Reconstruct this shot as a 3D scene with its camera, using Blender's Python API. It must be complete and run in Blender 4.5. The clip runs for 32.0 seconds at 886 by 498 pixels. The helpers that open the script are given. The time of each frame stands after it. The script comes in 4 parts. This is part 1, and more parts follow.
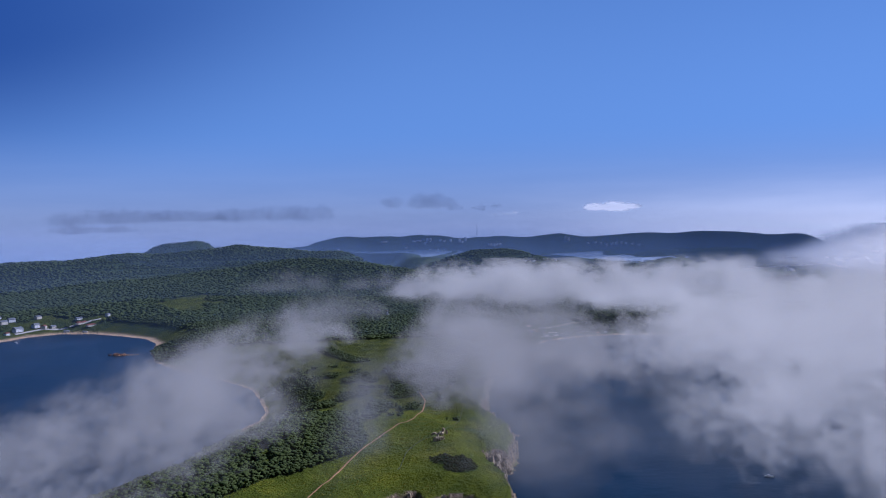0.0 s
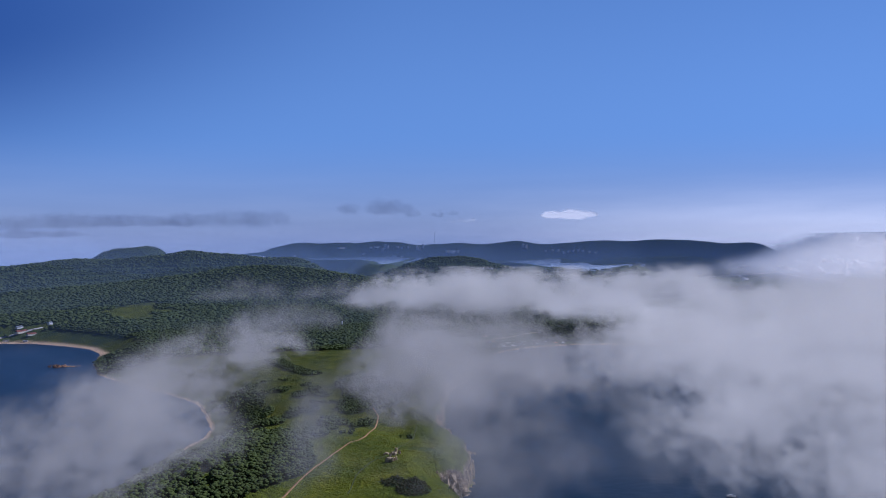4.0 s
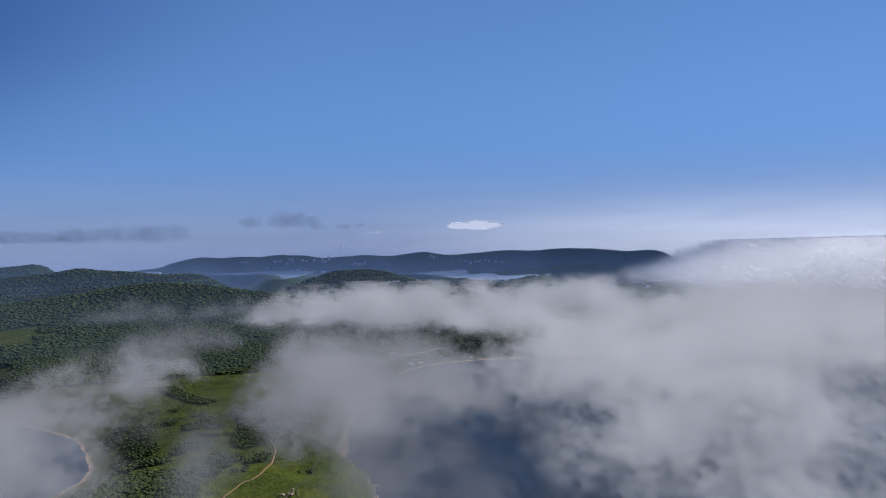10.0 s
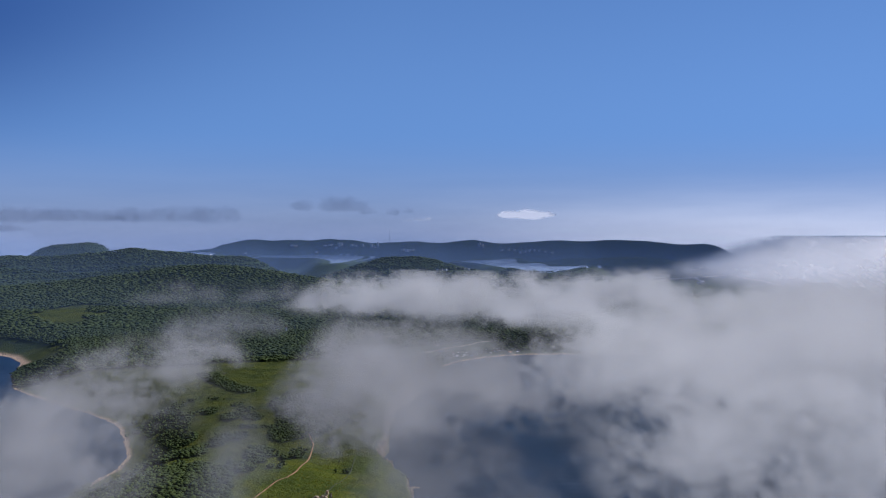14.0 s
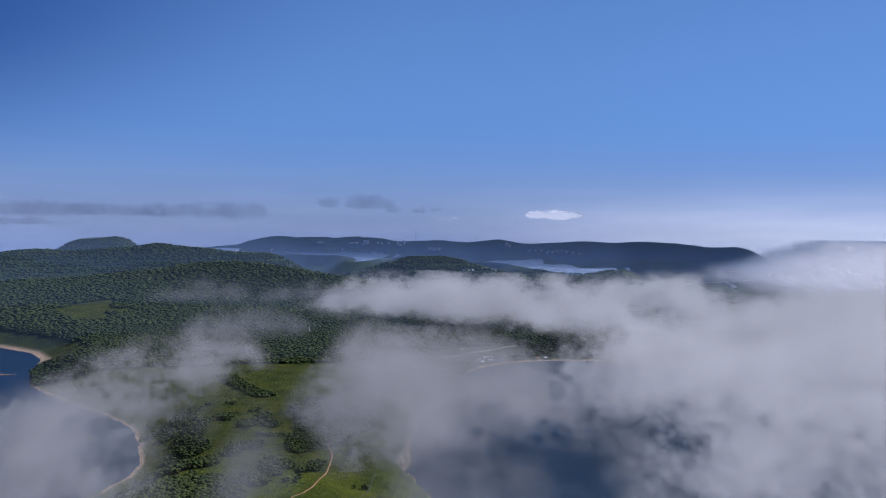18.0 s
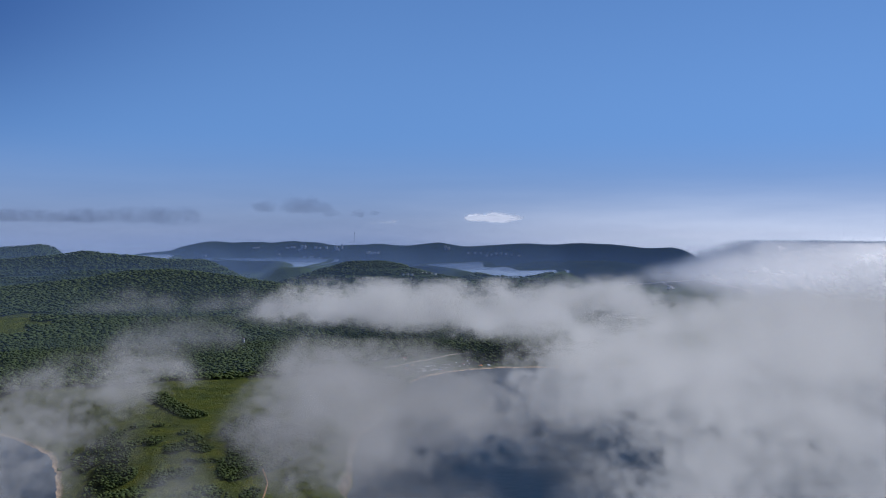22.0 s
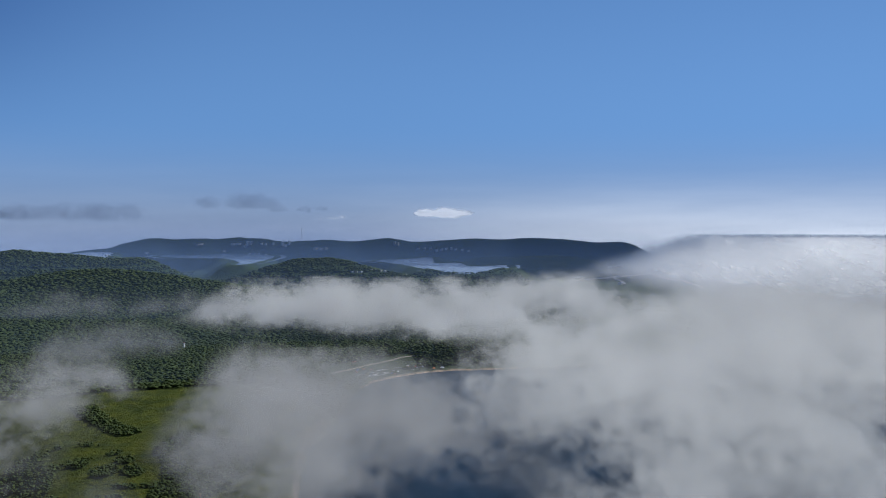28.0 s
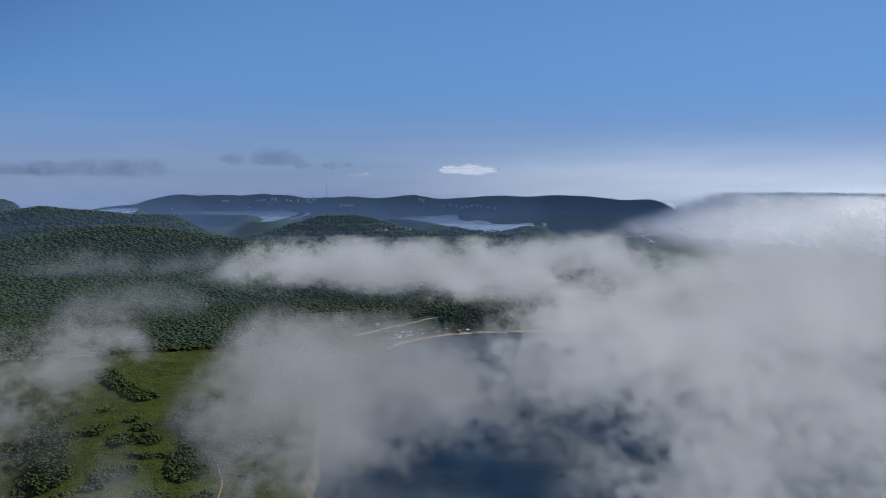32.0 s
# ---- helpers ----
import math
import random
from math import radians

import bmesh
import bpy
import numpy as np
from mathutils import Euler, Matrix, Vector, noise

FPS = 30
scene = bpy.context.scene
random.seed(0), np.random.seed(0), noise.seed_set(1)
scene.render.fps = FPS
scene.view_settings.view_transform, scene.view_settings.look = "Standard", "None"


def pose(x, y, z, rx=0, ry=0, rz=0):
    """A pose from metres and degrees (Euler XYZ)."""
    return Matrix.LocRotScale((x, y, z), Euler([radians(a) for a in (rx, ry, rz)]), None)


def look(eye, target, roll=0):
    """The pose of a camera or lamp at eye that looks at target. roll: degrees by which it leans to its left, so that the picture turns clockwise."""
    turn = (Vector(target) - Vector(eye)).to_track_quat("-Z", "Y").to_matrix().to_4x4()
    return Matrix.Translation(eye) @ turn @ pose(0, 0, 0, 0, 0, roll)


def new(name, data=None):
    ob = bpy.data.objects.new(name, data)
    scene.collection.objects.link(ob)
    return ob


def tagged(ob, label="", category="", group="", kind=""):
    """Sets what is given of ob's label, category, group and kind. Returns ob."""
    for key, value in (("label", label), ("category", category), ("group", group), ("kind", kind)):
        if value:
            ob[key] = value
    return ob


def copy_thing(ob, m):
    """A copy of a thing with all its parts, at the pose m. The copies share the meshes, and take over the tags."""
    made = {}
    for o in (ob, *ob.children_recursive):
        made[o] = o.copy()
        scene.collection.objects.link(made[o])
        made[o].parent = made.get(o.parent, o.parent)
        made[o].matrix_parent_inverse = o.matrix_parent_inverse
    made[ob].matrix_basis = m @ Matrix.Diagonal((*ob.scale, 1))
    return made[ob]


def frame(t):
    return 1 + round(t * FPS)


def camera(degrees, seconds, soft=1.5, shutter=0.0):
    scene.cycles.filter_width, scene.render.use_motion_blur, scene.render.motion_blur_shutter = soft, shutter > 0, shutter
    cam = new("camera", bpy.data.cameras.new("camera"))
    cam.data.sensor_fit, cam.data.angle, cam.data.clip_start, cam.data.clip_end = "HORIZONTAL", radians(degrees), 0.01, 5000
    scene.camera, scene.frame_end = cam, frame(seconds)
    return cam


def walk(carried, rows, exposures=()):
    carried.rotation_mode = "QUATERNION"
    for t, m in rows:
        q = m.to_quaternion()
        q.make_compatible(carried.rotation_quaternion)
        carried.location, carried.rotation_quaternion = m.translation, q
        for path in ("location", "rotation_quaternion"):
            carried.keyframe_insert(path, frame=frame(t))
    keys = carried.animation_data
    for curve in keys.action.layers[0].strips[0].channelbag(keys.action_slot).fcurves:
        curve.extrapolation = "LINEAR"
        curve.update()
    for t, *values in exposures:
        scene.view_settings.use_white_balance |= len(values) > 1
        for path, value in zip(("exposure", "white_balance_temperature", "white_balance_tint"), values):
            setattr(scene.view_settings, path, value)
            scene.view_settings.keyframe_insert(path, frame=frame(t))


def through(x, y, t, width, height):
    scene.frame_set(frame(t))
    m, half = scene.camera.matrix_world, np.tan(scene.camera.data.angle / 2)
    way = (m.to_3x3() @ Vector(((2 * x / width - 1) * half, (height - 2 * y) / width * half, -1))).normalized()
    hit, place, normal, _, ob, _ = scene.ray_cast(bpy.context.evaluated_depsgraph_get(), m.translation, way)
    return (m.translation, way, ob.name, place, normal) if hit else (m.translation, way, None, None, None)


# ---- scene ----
# seconds, eye x, y, z, heading (degrees right of +y), tilt, lean
FLIGHT = [
    (0, 0.0, 0.0, 180.0, 1.95, -1.26, -1.10),
    (0.5, 0.5, 3.5, 180.4, 0.96, -0.80, -0.87),
    (1, 0.9, 6.9, 180.8, 1.77, -0.40, -0.79),
    (1.5, 1.4, 10.3, 181.1, 1.77, -0.17, -0.60),
    (2, 1.8, 13.6, 181.4, 1.89, -0.25, -0.58),
    (2.5, 2.2, 16.8, 181.8, 2.21, -0.64, -0.64),
    (3, 2.7, 19.9, 182.3, 2.20, -1.24, -0.59),
    (3.5, 3.2, 22.9, 182.8, 2.87, -0.64, -0.64),
    (4, 3.8, 25.8, 183.0, 4.87, -0.87, -0.69),
    (4.5, 4.7, 28.7, 183.3, 5.86, -2.44, -1.12),
    (6.5, 9.7, 40.1, 184.9, 6.18, -4.89, -1.77),
    (7, 10.7, 43.1, 185.4, 3.35, -4.35, -1.37),
    (7.5, 11.3, 46.3, 185.8, 7.21, -3.38, -1.45),
    (8, 11.6, 49.6, 186.3, 9.70, -2.27, -1.75),
    (8.5, 11.9, 53.1, 186.8, 10.09, -1.39, -1.79),
    (9, 12.3, 56.7, 187.4, 11.37, -0.68, -1.83),
    (9.5, 12.8, 60.4, 188.1, 12.07, -0.53, -1.83),
    (10, 13.5, 64.2, 188.8, 11.31, -0.27, -1.60),
    (10.5, 14.3, 67.9, 189.6, 11.17, -0.08, -1.41),
    (11, 15.3, 71.6, 190.4, 10.97, 0.01, -1.20),
    (11.5, 16.3, 75.2, 191.2, 10.55, -0.25, -1.05),
    (12, 17.3, 78.7, 192.0, 9.94, -0.62, -0.91),
    (12.5, 18.3, 82.1, 192.7, 9.46, -1.09, -0.77),
    (13, 19.1, 85.5, 193.4, 8.85, -1.64, -0.79),
    (13.5, 19.8, 89.0, 193.9, 8.68, -1.72, -0.61),
    (14, 20.4, 92.5, 194.4, 7.85, -1.14, -0.08),
    (14.5, 20.9, 96.3, 194.8, 8.09, -1.61, 0.03),
    (15, 21.3, 100.2, 195.1, 7.70, -2.12, 0.15),
    (15.5, 21.7, 104.3, 195.5, 5.67, -2.62, 0.49),
    (17.5, 23.0, 122.0, 197.7, 5.69, -1.65, 0.82),
    (18, 23.3, 126.5, 198.2, 6.05, -1.27, 0.77),
    (18.5, 23.5, 131.0, 198.8, 6.42, -1.14, 0.65),
    (19, 23.8, 135.5, 199.2, 6.67, -1.05, 0.75),
    (19.5, 24.0, 139.9, 199.7, 7.50, -0.45, 0.80),
    (20, 24.2, 144.2, 200.2, 9.13, 0.29, 0.78),
    (20.5, 24.4, 148.3, 200.8, 8.96, 0.81, 0.84),
    (21, 24.6, 152.3, 201.6, 9.18, 0.53, 0.80),
    (21.5, 25.0, 156.2, 202.6, 10.07, -0.17, 0.43),
    (22, 25.4, 160.1, 203.7, 10.30, -1.08, 0.17),
    (22.5, 25.8, 163.9, 205.0, 10.71, -2.25, -0.08),
    (23, 26.4, 167.9, 206.3, 11.27, -2.95, -0.00),
    (23.5, 26.8, 171.9, 207.5, 12.15, -3.57, -0.40),
    (24, 27.2, 175.9, 208.5, 12.65, -3.99, -0.53),
    (24.5, 27.6, 180.0, 209.2, 13.34, -4.14, -0.69),
    (25, 28.0, 184.1, 209.6, 14.16, -3.31, -0.68),
    (25.5, 28.5, 188.2, 209.6, 13.73, -2.65, -0.45),
    (27.5, 30.2, 203.9, 208.7, 14.12, -1.36, -0.38),
    (28, 30.8, 207.8, 208.7, 13.86, -1.47, -0.11),
    (28.5, 31.5, 211.7, 208.9, 14.53, -1.65, -0.34),
    (29, 32.2, 215.7, 209.4, 15.11, -1.80, -0.41),
    (29.5, 32.9, 219.6, 209.9, 15.59, -2.43, -0.25),
    (30, 33.7, 223.6, 210.5, 15.00, -3.09, -0.42),
    (30.5, 34.5, 227.5, 211.0, 14.50, -3.87, -0.42),
    (31, 35.3, 231.6, 211.5, 14.93, -4.03, -0.33),
    (31.5, 36.2, 235.6, 212.0, 13.61, -4.70, -0.04),
    (32, 37.1, 239.6, 212.6, 12.13, -4.51, 0.03),
]
cam = camera(56.5, 32.0, 1.0)


def aim(x, y, z, heading, tilt, lean):
    return pose(x, y, z, 90 + tilt, 0, -heading) @ pose(0, 0, 0, 0, 0, lean)


# seconds, stops, kelvin, tint: the picture turns from violet-blue to neutral on the way
walk(cam, [(r[0], aim(*r[1:])) for r in FLIGHT],
     [(0, -0.25, 4800, 27), (4, -0.25, 4900, 25), (7, -0.25, 4900, 26), (9.5, -0.25, 5170, 18), (13, -0.25, 5210, 18), (15, -0.28, 5050, 21),
      (19, -0.28, 5010, 21), (21, -0.25, 5130, 17), (23, -0.25, 5200, 15), (25, -0.2, 5280, 11), (32, -0.3, 5210, 11)])

# ---- sky, sun ----
SUN_RIGHT, SUN_UP = 76, 42          # degrees right of +y, above the horizon
world = bpy.data.worlds.new("sky")
scene.world = world
world.use_nodes = True
wn, wl = world.node_tree.nodes, world.node_tree.links
sky = wn.new("ShaderNodeTexSky")
sky.sky_type = "NISHITA"
sky.sun_disc = False
sky.sun_elevation, sky.sun_rotation = radians(SUN_UP), radians(SUN_RIGHT)
sky.altitude, sky.air_density, sky.dust_density, sky.ozone_density = 200, 0.9, 0.7, 4.0
wl.new(sky.outputs[0], wn["Background"].inputs[0])
wn["Background"].inputs[1].default_value = 0.041
sun = new("sun", bpy.data.lights.new("sun", "SUN"))
sun.data.energy, sun.data.angle, sun.data.color = 4.2, radians(0.53), (1.0, 0.93, 0.82)
toward = Vector((math.sin(radians(SUN_RIGHT)) * math.cos(radians(SUN_UP)),
                 math.cos(radians(SUN_RIGHT)) * math.cos(radians(SUN_UP)), math.sin(radians(SUN_UP))))
sun.matrix_world = look(toward * 900, (0, 0, 0))
scene.cycles.transparent_max_bounces = 64

# ---- noise over the plan ----


def lattice(ix, iy, seed):
    h = (ix * 374761393 + iy * 668265263 + seed * 974634777) & 0xFFFFFFFF
    h = ((h ^ (h >> 13)) * 1274126177) & 0xFFFFFFFF
    return ((h ^ (h >> 16)) & 0xFFFFFF) / float(0xFFFFFF)


def value_noise(x, y, seed=0):
    x, y = np.asarray(x, float), np.asarray(y, float)
    fx, fy = np.floor(x), np.floor(y)
    ix, iy = fx.astype(np.int64), fy.astype(np.int64)
    u, v = x - fx, y - fy
    u, v = u * u * (3 - 2 * u), v * v * (3 - 2 * v)
    a, b = lattice(ix, iy, seed), lattice(ix + 1, iy, seed)
    c, d = lattice(ix, iy + 1, seed), lattice(ix + 1, iy + 1, seed)
    return (a * (1 - u) + b * u) * (1 - v) + (c * (1 - u) + d * u) * v


def fbm(x, y, size, octaves=4, seed=0, gain=0.5):
    """Fractal noise about 0, from -1 to 1, with its coarsest lumps about size metres wide."""
    total, amp, norm = 0, 1.0, 0.0
    for k in range(octaves):
        f = 2.03 ** k / size
        total = total + amp * (2 * value_noise(np.asarray(x) * f + 17.3 * k, np.asarray(y) * f - 9.1 * k, seed + k) - 1)
        norm += amp
        amp *= gain
    return total / norm


def smooth(a, b, v):
    t = np.clip((np.asarray(v, float) - a) / (b - a), 0, 1)
    return t * t * (3 - 2 * t)


def inside(px, py, ring):
    hit = np.zeros(np.shape(px), bool)
    for (ax, ay), (bx, by) in zip(ring, ring[1:] + ring[:1]):
        if ay != by:
            hit ^= ((ay > py) != (by > py)) & (px < (bx - ax) * (py - ay) / (by - ay) + ax)
    return hit


def line_distance(px, py, line):
    best = np.full(np.shape(px), 1e9)
    for (ax, ay), (bx, by) in zip(line, line[1:]):
        ux, uy = bx - ax, by - ay
        t = np.clip(((px - ax) * ux + (py - ay) * uy) / (ux * ux + uy * uy), 0, 1)
        best = np.minimum(best, np.hypot(px - ax - t * ux, py - ay - t * uy))
    return best


# ---- the plan: coast, hills, woods, water ----
EAST_CLIFF = [(-75, 395), (-45, 440), (-29, 470), (-27, 491), (-13, 509), (-4, 511), (-1, 488), (4, 486), (9, 496), (20, 503), (31, 500),
              (30, 484), (38, 464), (52, 470), (60, 500), (61, 525), (60, 548), (57, 565), (52, 586), (51, 601), (58, 601), (68, 602),
              (78, 645), (80, 692), (66, 742), (61, 775), (69, 812), (78, 905), (90, 985), (113, 1036)]
EAST_BAY = [(113, 1036), (140, 1120), (166, 1215), (188, 1278), (212, 1313), (250, 1343), (292, 1362), (334, 1367),
            (416, 1359), (520, 1352), (640, 1385), (800, 1500), (1000, 1700), (1200, 1980)]
EAST_FAR = [(1200, 1980), (1400, 2300), (1600, 2700), (1900, 3200), (2300, 3700), (2800, 4300), (3300, 4900), (2600, 5600)]
WEST_FAR = [(-2600, 5600), (-5200, 3000), (-3600, 1250), (-1500, 1290), (-1000, 1400), (-780, 1430), (-725, 1457)]
WEST_BEACH = [(-725, 1457), (-708, 1525), (-668, 1562), (-608, 1556), (-533, 1508), (-474, 1456), (-436, 1390)]
WEST_SHORE = [(-436, 1390), (-412, 1285), (-372, 1180), (-300, 1090), (-235, 1015), (-197, 965), (-172, 895), (-156, 835),
              (-154, 805), (-162, 770), (-170, 735), (-178, 695), (-186, 650), (-200, 610), (-228, 570), (-250, 500),
              (-225, 430), (-150, 385), (-75, 395)]
LAND = EAST_CLIFF[:-1] + EAST_BAY[:-1] + EAST_FAR + WEST_FAR[:-1] + WEST_BEACH[:-1] + WEST_SHORE[:-1]
COAST = LAND + LAND[:1]

# hills: x, y, height, half width across, half width along
HILLS = [(-1700, 3000, 72, 500, 600), (-620, 2150, 45, 300, 330), (-330, 2450, 56, 240, 300), (-80, 2300, 40, 260, 260), (270, 2830, 90, 250, 210), (540, 2560, 34, 240, 180),
         (-1330, 3700, 40, 300, 300), (-1150, 2600, 60, 300, 300), (-982, 2820, 49, 105, 230), (-862, 2862, 40, 105, 230), (-751, 2895, 60, 105, 230), (-618, 2928, 81, 105, 230),
         (-497, 2953, 67, 105, 230), (-371, 2973, 62, 105, 230), (-241, 2988, 66, 105, 230), (-1116, 3557, 61, 75, 150), (-1038, 3582, 58, 75, 150), (-969, 3602, 58, 75, 150),
         (-897, 3622, 76, 75, 150)]
# the far crest, from west to east: x, y, height, half width across, half width along
FAR_HILLS = [(-753, 4660, 49, 130, 110), (-564, 4688, 79, 130, 110), (-400, 4706, 113, 130, 110), (-217, 4719, 105, 130, 110), (-30, 4724, 127, 130, 110), (160, 4722, 105, 130, 110),
             (347, 4714, 88, 130, 110), (520, 4697, 105, 130, 110), (700, 4675, 88, 130, 110), (852, 4650, 102, 130, 110), (1030, 4615, 91, 130, 110), (1191, 4576, 81, 130, 110),
             (1342, 4534, 88, 130, 110), (1500, 4485, 83, 130, 110), (1640, 4430, 84, 130, 110), (1780, 4375, 80, 130, 110), (1930, 4315, 67, 130, 110), (2060, 4255, 84, 130, 110),
             (-1300, 4600, 50, 420, 200), (1500, 4000, 46, 300, 200), (300, 4420, 28, 160, 110), (760, 4480, 34, 200, 120), (1150, 3900, 30, 160, 140)]
PLATEAU = 24


LAKES = [("lake_east", 60, [(612, 3850), (700, 4060), (800, 4060), (945, 4290), (962, 4200), (832, 3620), (862, 3550), (928, 3660), (938, 3540), (893, 3315),
                            (914, 3262), (975, 3312), (1038, 3365), (1054, 3305), (992, 3100), (927, 3010), (846, 2880), (798, 2765), (757, 2735), (708, 2740),
                            (685, 2790), (676, 2908), (684, 3181), (672, 3453), (646, 3641)]),
         ("lake_west", 75, [(-350, 4370), (-330, 4560), (-236, 4520), (-119, 4560), (-64, 4640), (-16, 4640), (61, 4560), (149, 4455), (193, 4250), (174, 3975),
                            (111, 3590), (58, 3330), (22, 3250), (4, 3340), (15, 3533), (-3, 3815), (-49, 3985), (-153, 3990), (-263, 4080)]),
         ("inlet_west", 92, [(-725, 4300), (-690, 4560), (-655, 4640), (-600, 4560), (-545, 4330), (-496, 3830), (-474, 3560), (-579, 3930), (-664, 4120)])]


def height(px, py):
    px, py = np.asarray(px, float), np.asarray(py, float)
    jag = 5.0 * fbm(px, py, 13, 3, 5) + 3 * fbm(px, py, 90, 2, 6)
    edge = np.where(inside(px, py, LAND), 1.0, -1.0) * line_distance(px, py, COAST)
    near = smooth(1500, 1100, py)
    edge = edge + jag * np.where(np.abs(edge) < 60, 0.45, 0)
    cliffy = smooth(75, 25, line_distance(px, py, EAST_CLIFF))
    rise = cliffy * (smooth(-1.5, 4.5, edge) * 0.7 + smooth(5, 30, edge) * 0.15) + (1 - cliffy) * smooth(0, 75, edge) * 0.8
    rise = rise + 0.2 * smooth(0, 130, edge)
    z = np.where(edge > -60, PLATEAU * np.clip(rise, 0, 1.1), 0)
    z = z + near * smooth(4, 60, edge) * (4.5 * fbm(px, py, 130, 4, 11) + 0.9 * fbm(px, py, 16, 3, 12))
    z = z + 9 * np.exp(-((px - 15) / 38) ** 2 - ((py - 610) / 55) ** 2) * smooth(2, 25, edge)
    z = z + 6 * np.exp(-((px + 105) / 55) ** 2 - ((py - 620) / 80) ** 2) * smooth(10, 50, edge)
    land = smooth(0, 160, edge)
    hills = 0
    for x, y, h, rx, ry in HILLS + FAR_HILLS:
        hills = np.maximum(hills, 0) + h * np.exp(-((px - x) / rx) ** 2 - ((py - y) / ry) ** 2)
    rough = fbm(px, py, 420, 5, 21) * smooth(1300, 2300, py)
    z = z + land * (hills * (1 + 0.10 * rough) + 12 * rough)
    z = np.where(edge < 0, np.maximum(-6, edge * 0.25), z)
    for _, level, ring in LAKES:
        s = np.where(inside(px, py, ring), -1.0, 1.0) * line_distance(px, py, ring + ring[:1]) + 10 * fbm(px, py, 120, 3, 31)
        z = np.where(s < 120, z + (np.clip(z, level + 3, level + 12) - z) * smooth(120, 20, s), z)
        z = np.where(s < 25, np.minimum(z, level + 0.25 * s), z)
    return z, edge


# ---- materials ----


def material(name):
    m = bpy.data.materials.new(name)
    m.use_nodes = True
    n = m.node_tree.nodes
    return m, n, m.node_tree.links, n["Principled BSDF"]


def noise_node(n, l, scale, detail=4, rough=0.55, vec=None):
    t = n.new("ShaderNodeTexNoise")
    t.inputs["Scale"].default_value, t.inputs["Detail"].default_value, t.inputs["Roughness"].default_value = scale, detail, rough
    if vec is None:
        vec = n.new("ShaderNodeNewGeometry").outputs["Position"]
    l.new(vec, t.inputs["Vector"])
    return t.outputs["Fac"]


def ramp(n, l, fac, stops):
    r = n.new("ShaderNodeValToRGB")
    while len(r.color_ramp.elements) < len(stops):
        r.color_ramp.elements.new(0.5)
    for e, (p, c) in zip(r.color_ramp.elements, stops):
        e.position, e.color = p, (*c, 1)
    l.new(fac, r.inputs[0])
    return r.outputs[0]


def maths(n, l, op, a, b=None, clamp=False):
    m = n.new("ShaderNodeMath")
    m.operation, m.use_clamp = op, clamp
    for k, v in enumerate((a, b)):
        if v is None:
            continue
        if isinstance(v, (int, float)):
            m.inputs[k].default_value = v
        else:
            l.new(v, m.inputs[k])
    return m.outputs[0]


def blend(n, l, fac, a, b):
    m = n.new("ShaderNodeMix")
    m.data_type = "RGBA"
    if isinstance(fac, (int, float)):
        m.inputs[0].default_value = fac
    else:
        l.new(fac, m.inputs[0])
    for k, v in ((6, a), (7, b)):
        if isinstance(v, tuple):
            m.inputs[k].default_value = (*v, 1)
        else:
            l.new(v, m.inputs[k])
    return m.outputs[2]


def relief(n, l, p, fac, strength, distance):
    b = n.new("ShaderNodeBump")
    b.inputs["Strength"].default_value, b.inputs["Distance"].default_value = strength, distance
    l.new(fac, b.inputs["Height"])
    l.new(b.outputs[0], p.inputs["Normal"])


def attribute(n, name):
    a = n.new("ShaderNodeAttribute")
    a.attribute_name = name
    return a.outputs["Fac"]


def simple(name, colour, rough=0.8, spread=0.25, scale=0.6, metal=0.0, bump=0.0):
    m, n, l, p = material(name)
    f = noise_node(n, l, scale, 5)
    lo, hi = [tuple(min(1, c * k) for c in colour) for k in (1 - spread, 1 + spread)]
    l.new(ramp(n, l, f, [(0.3, lo), (0.7, hi)]), p.inputs["Base Color"])
    p.inputs["Roughness"].default_value, p.inputs["Metallic"].default_value = rough, metal
    if bump:
        relief(n, l, p, f, 0.6, bump)
    return m


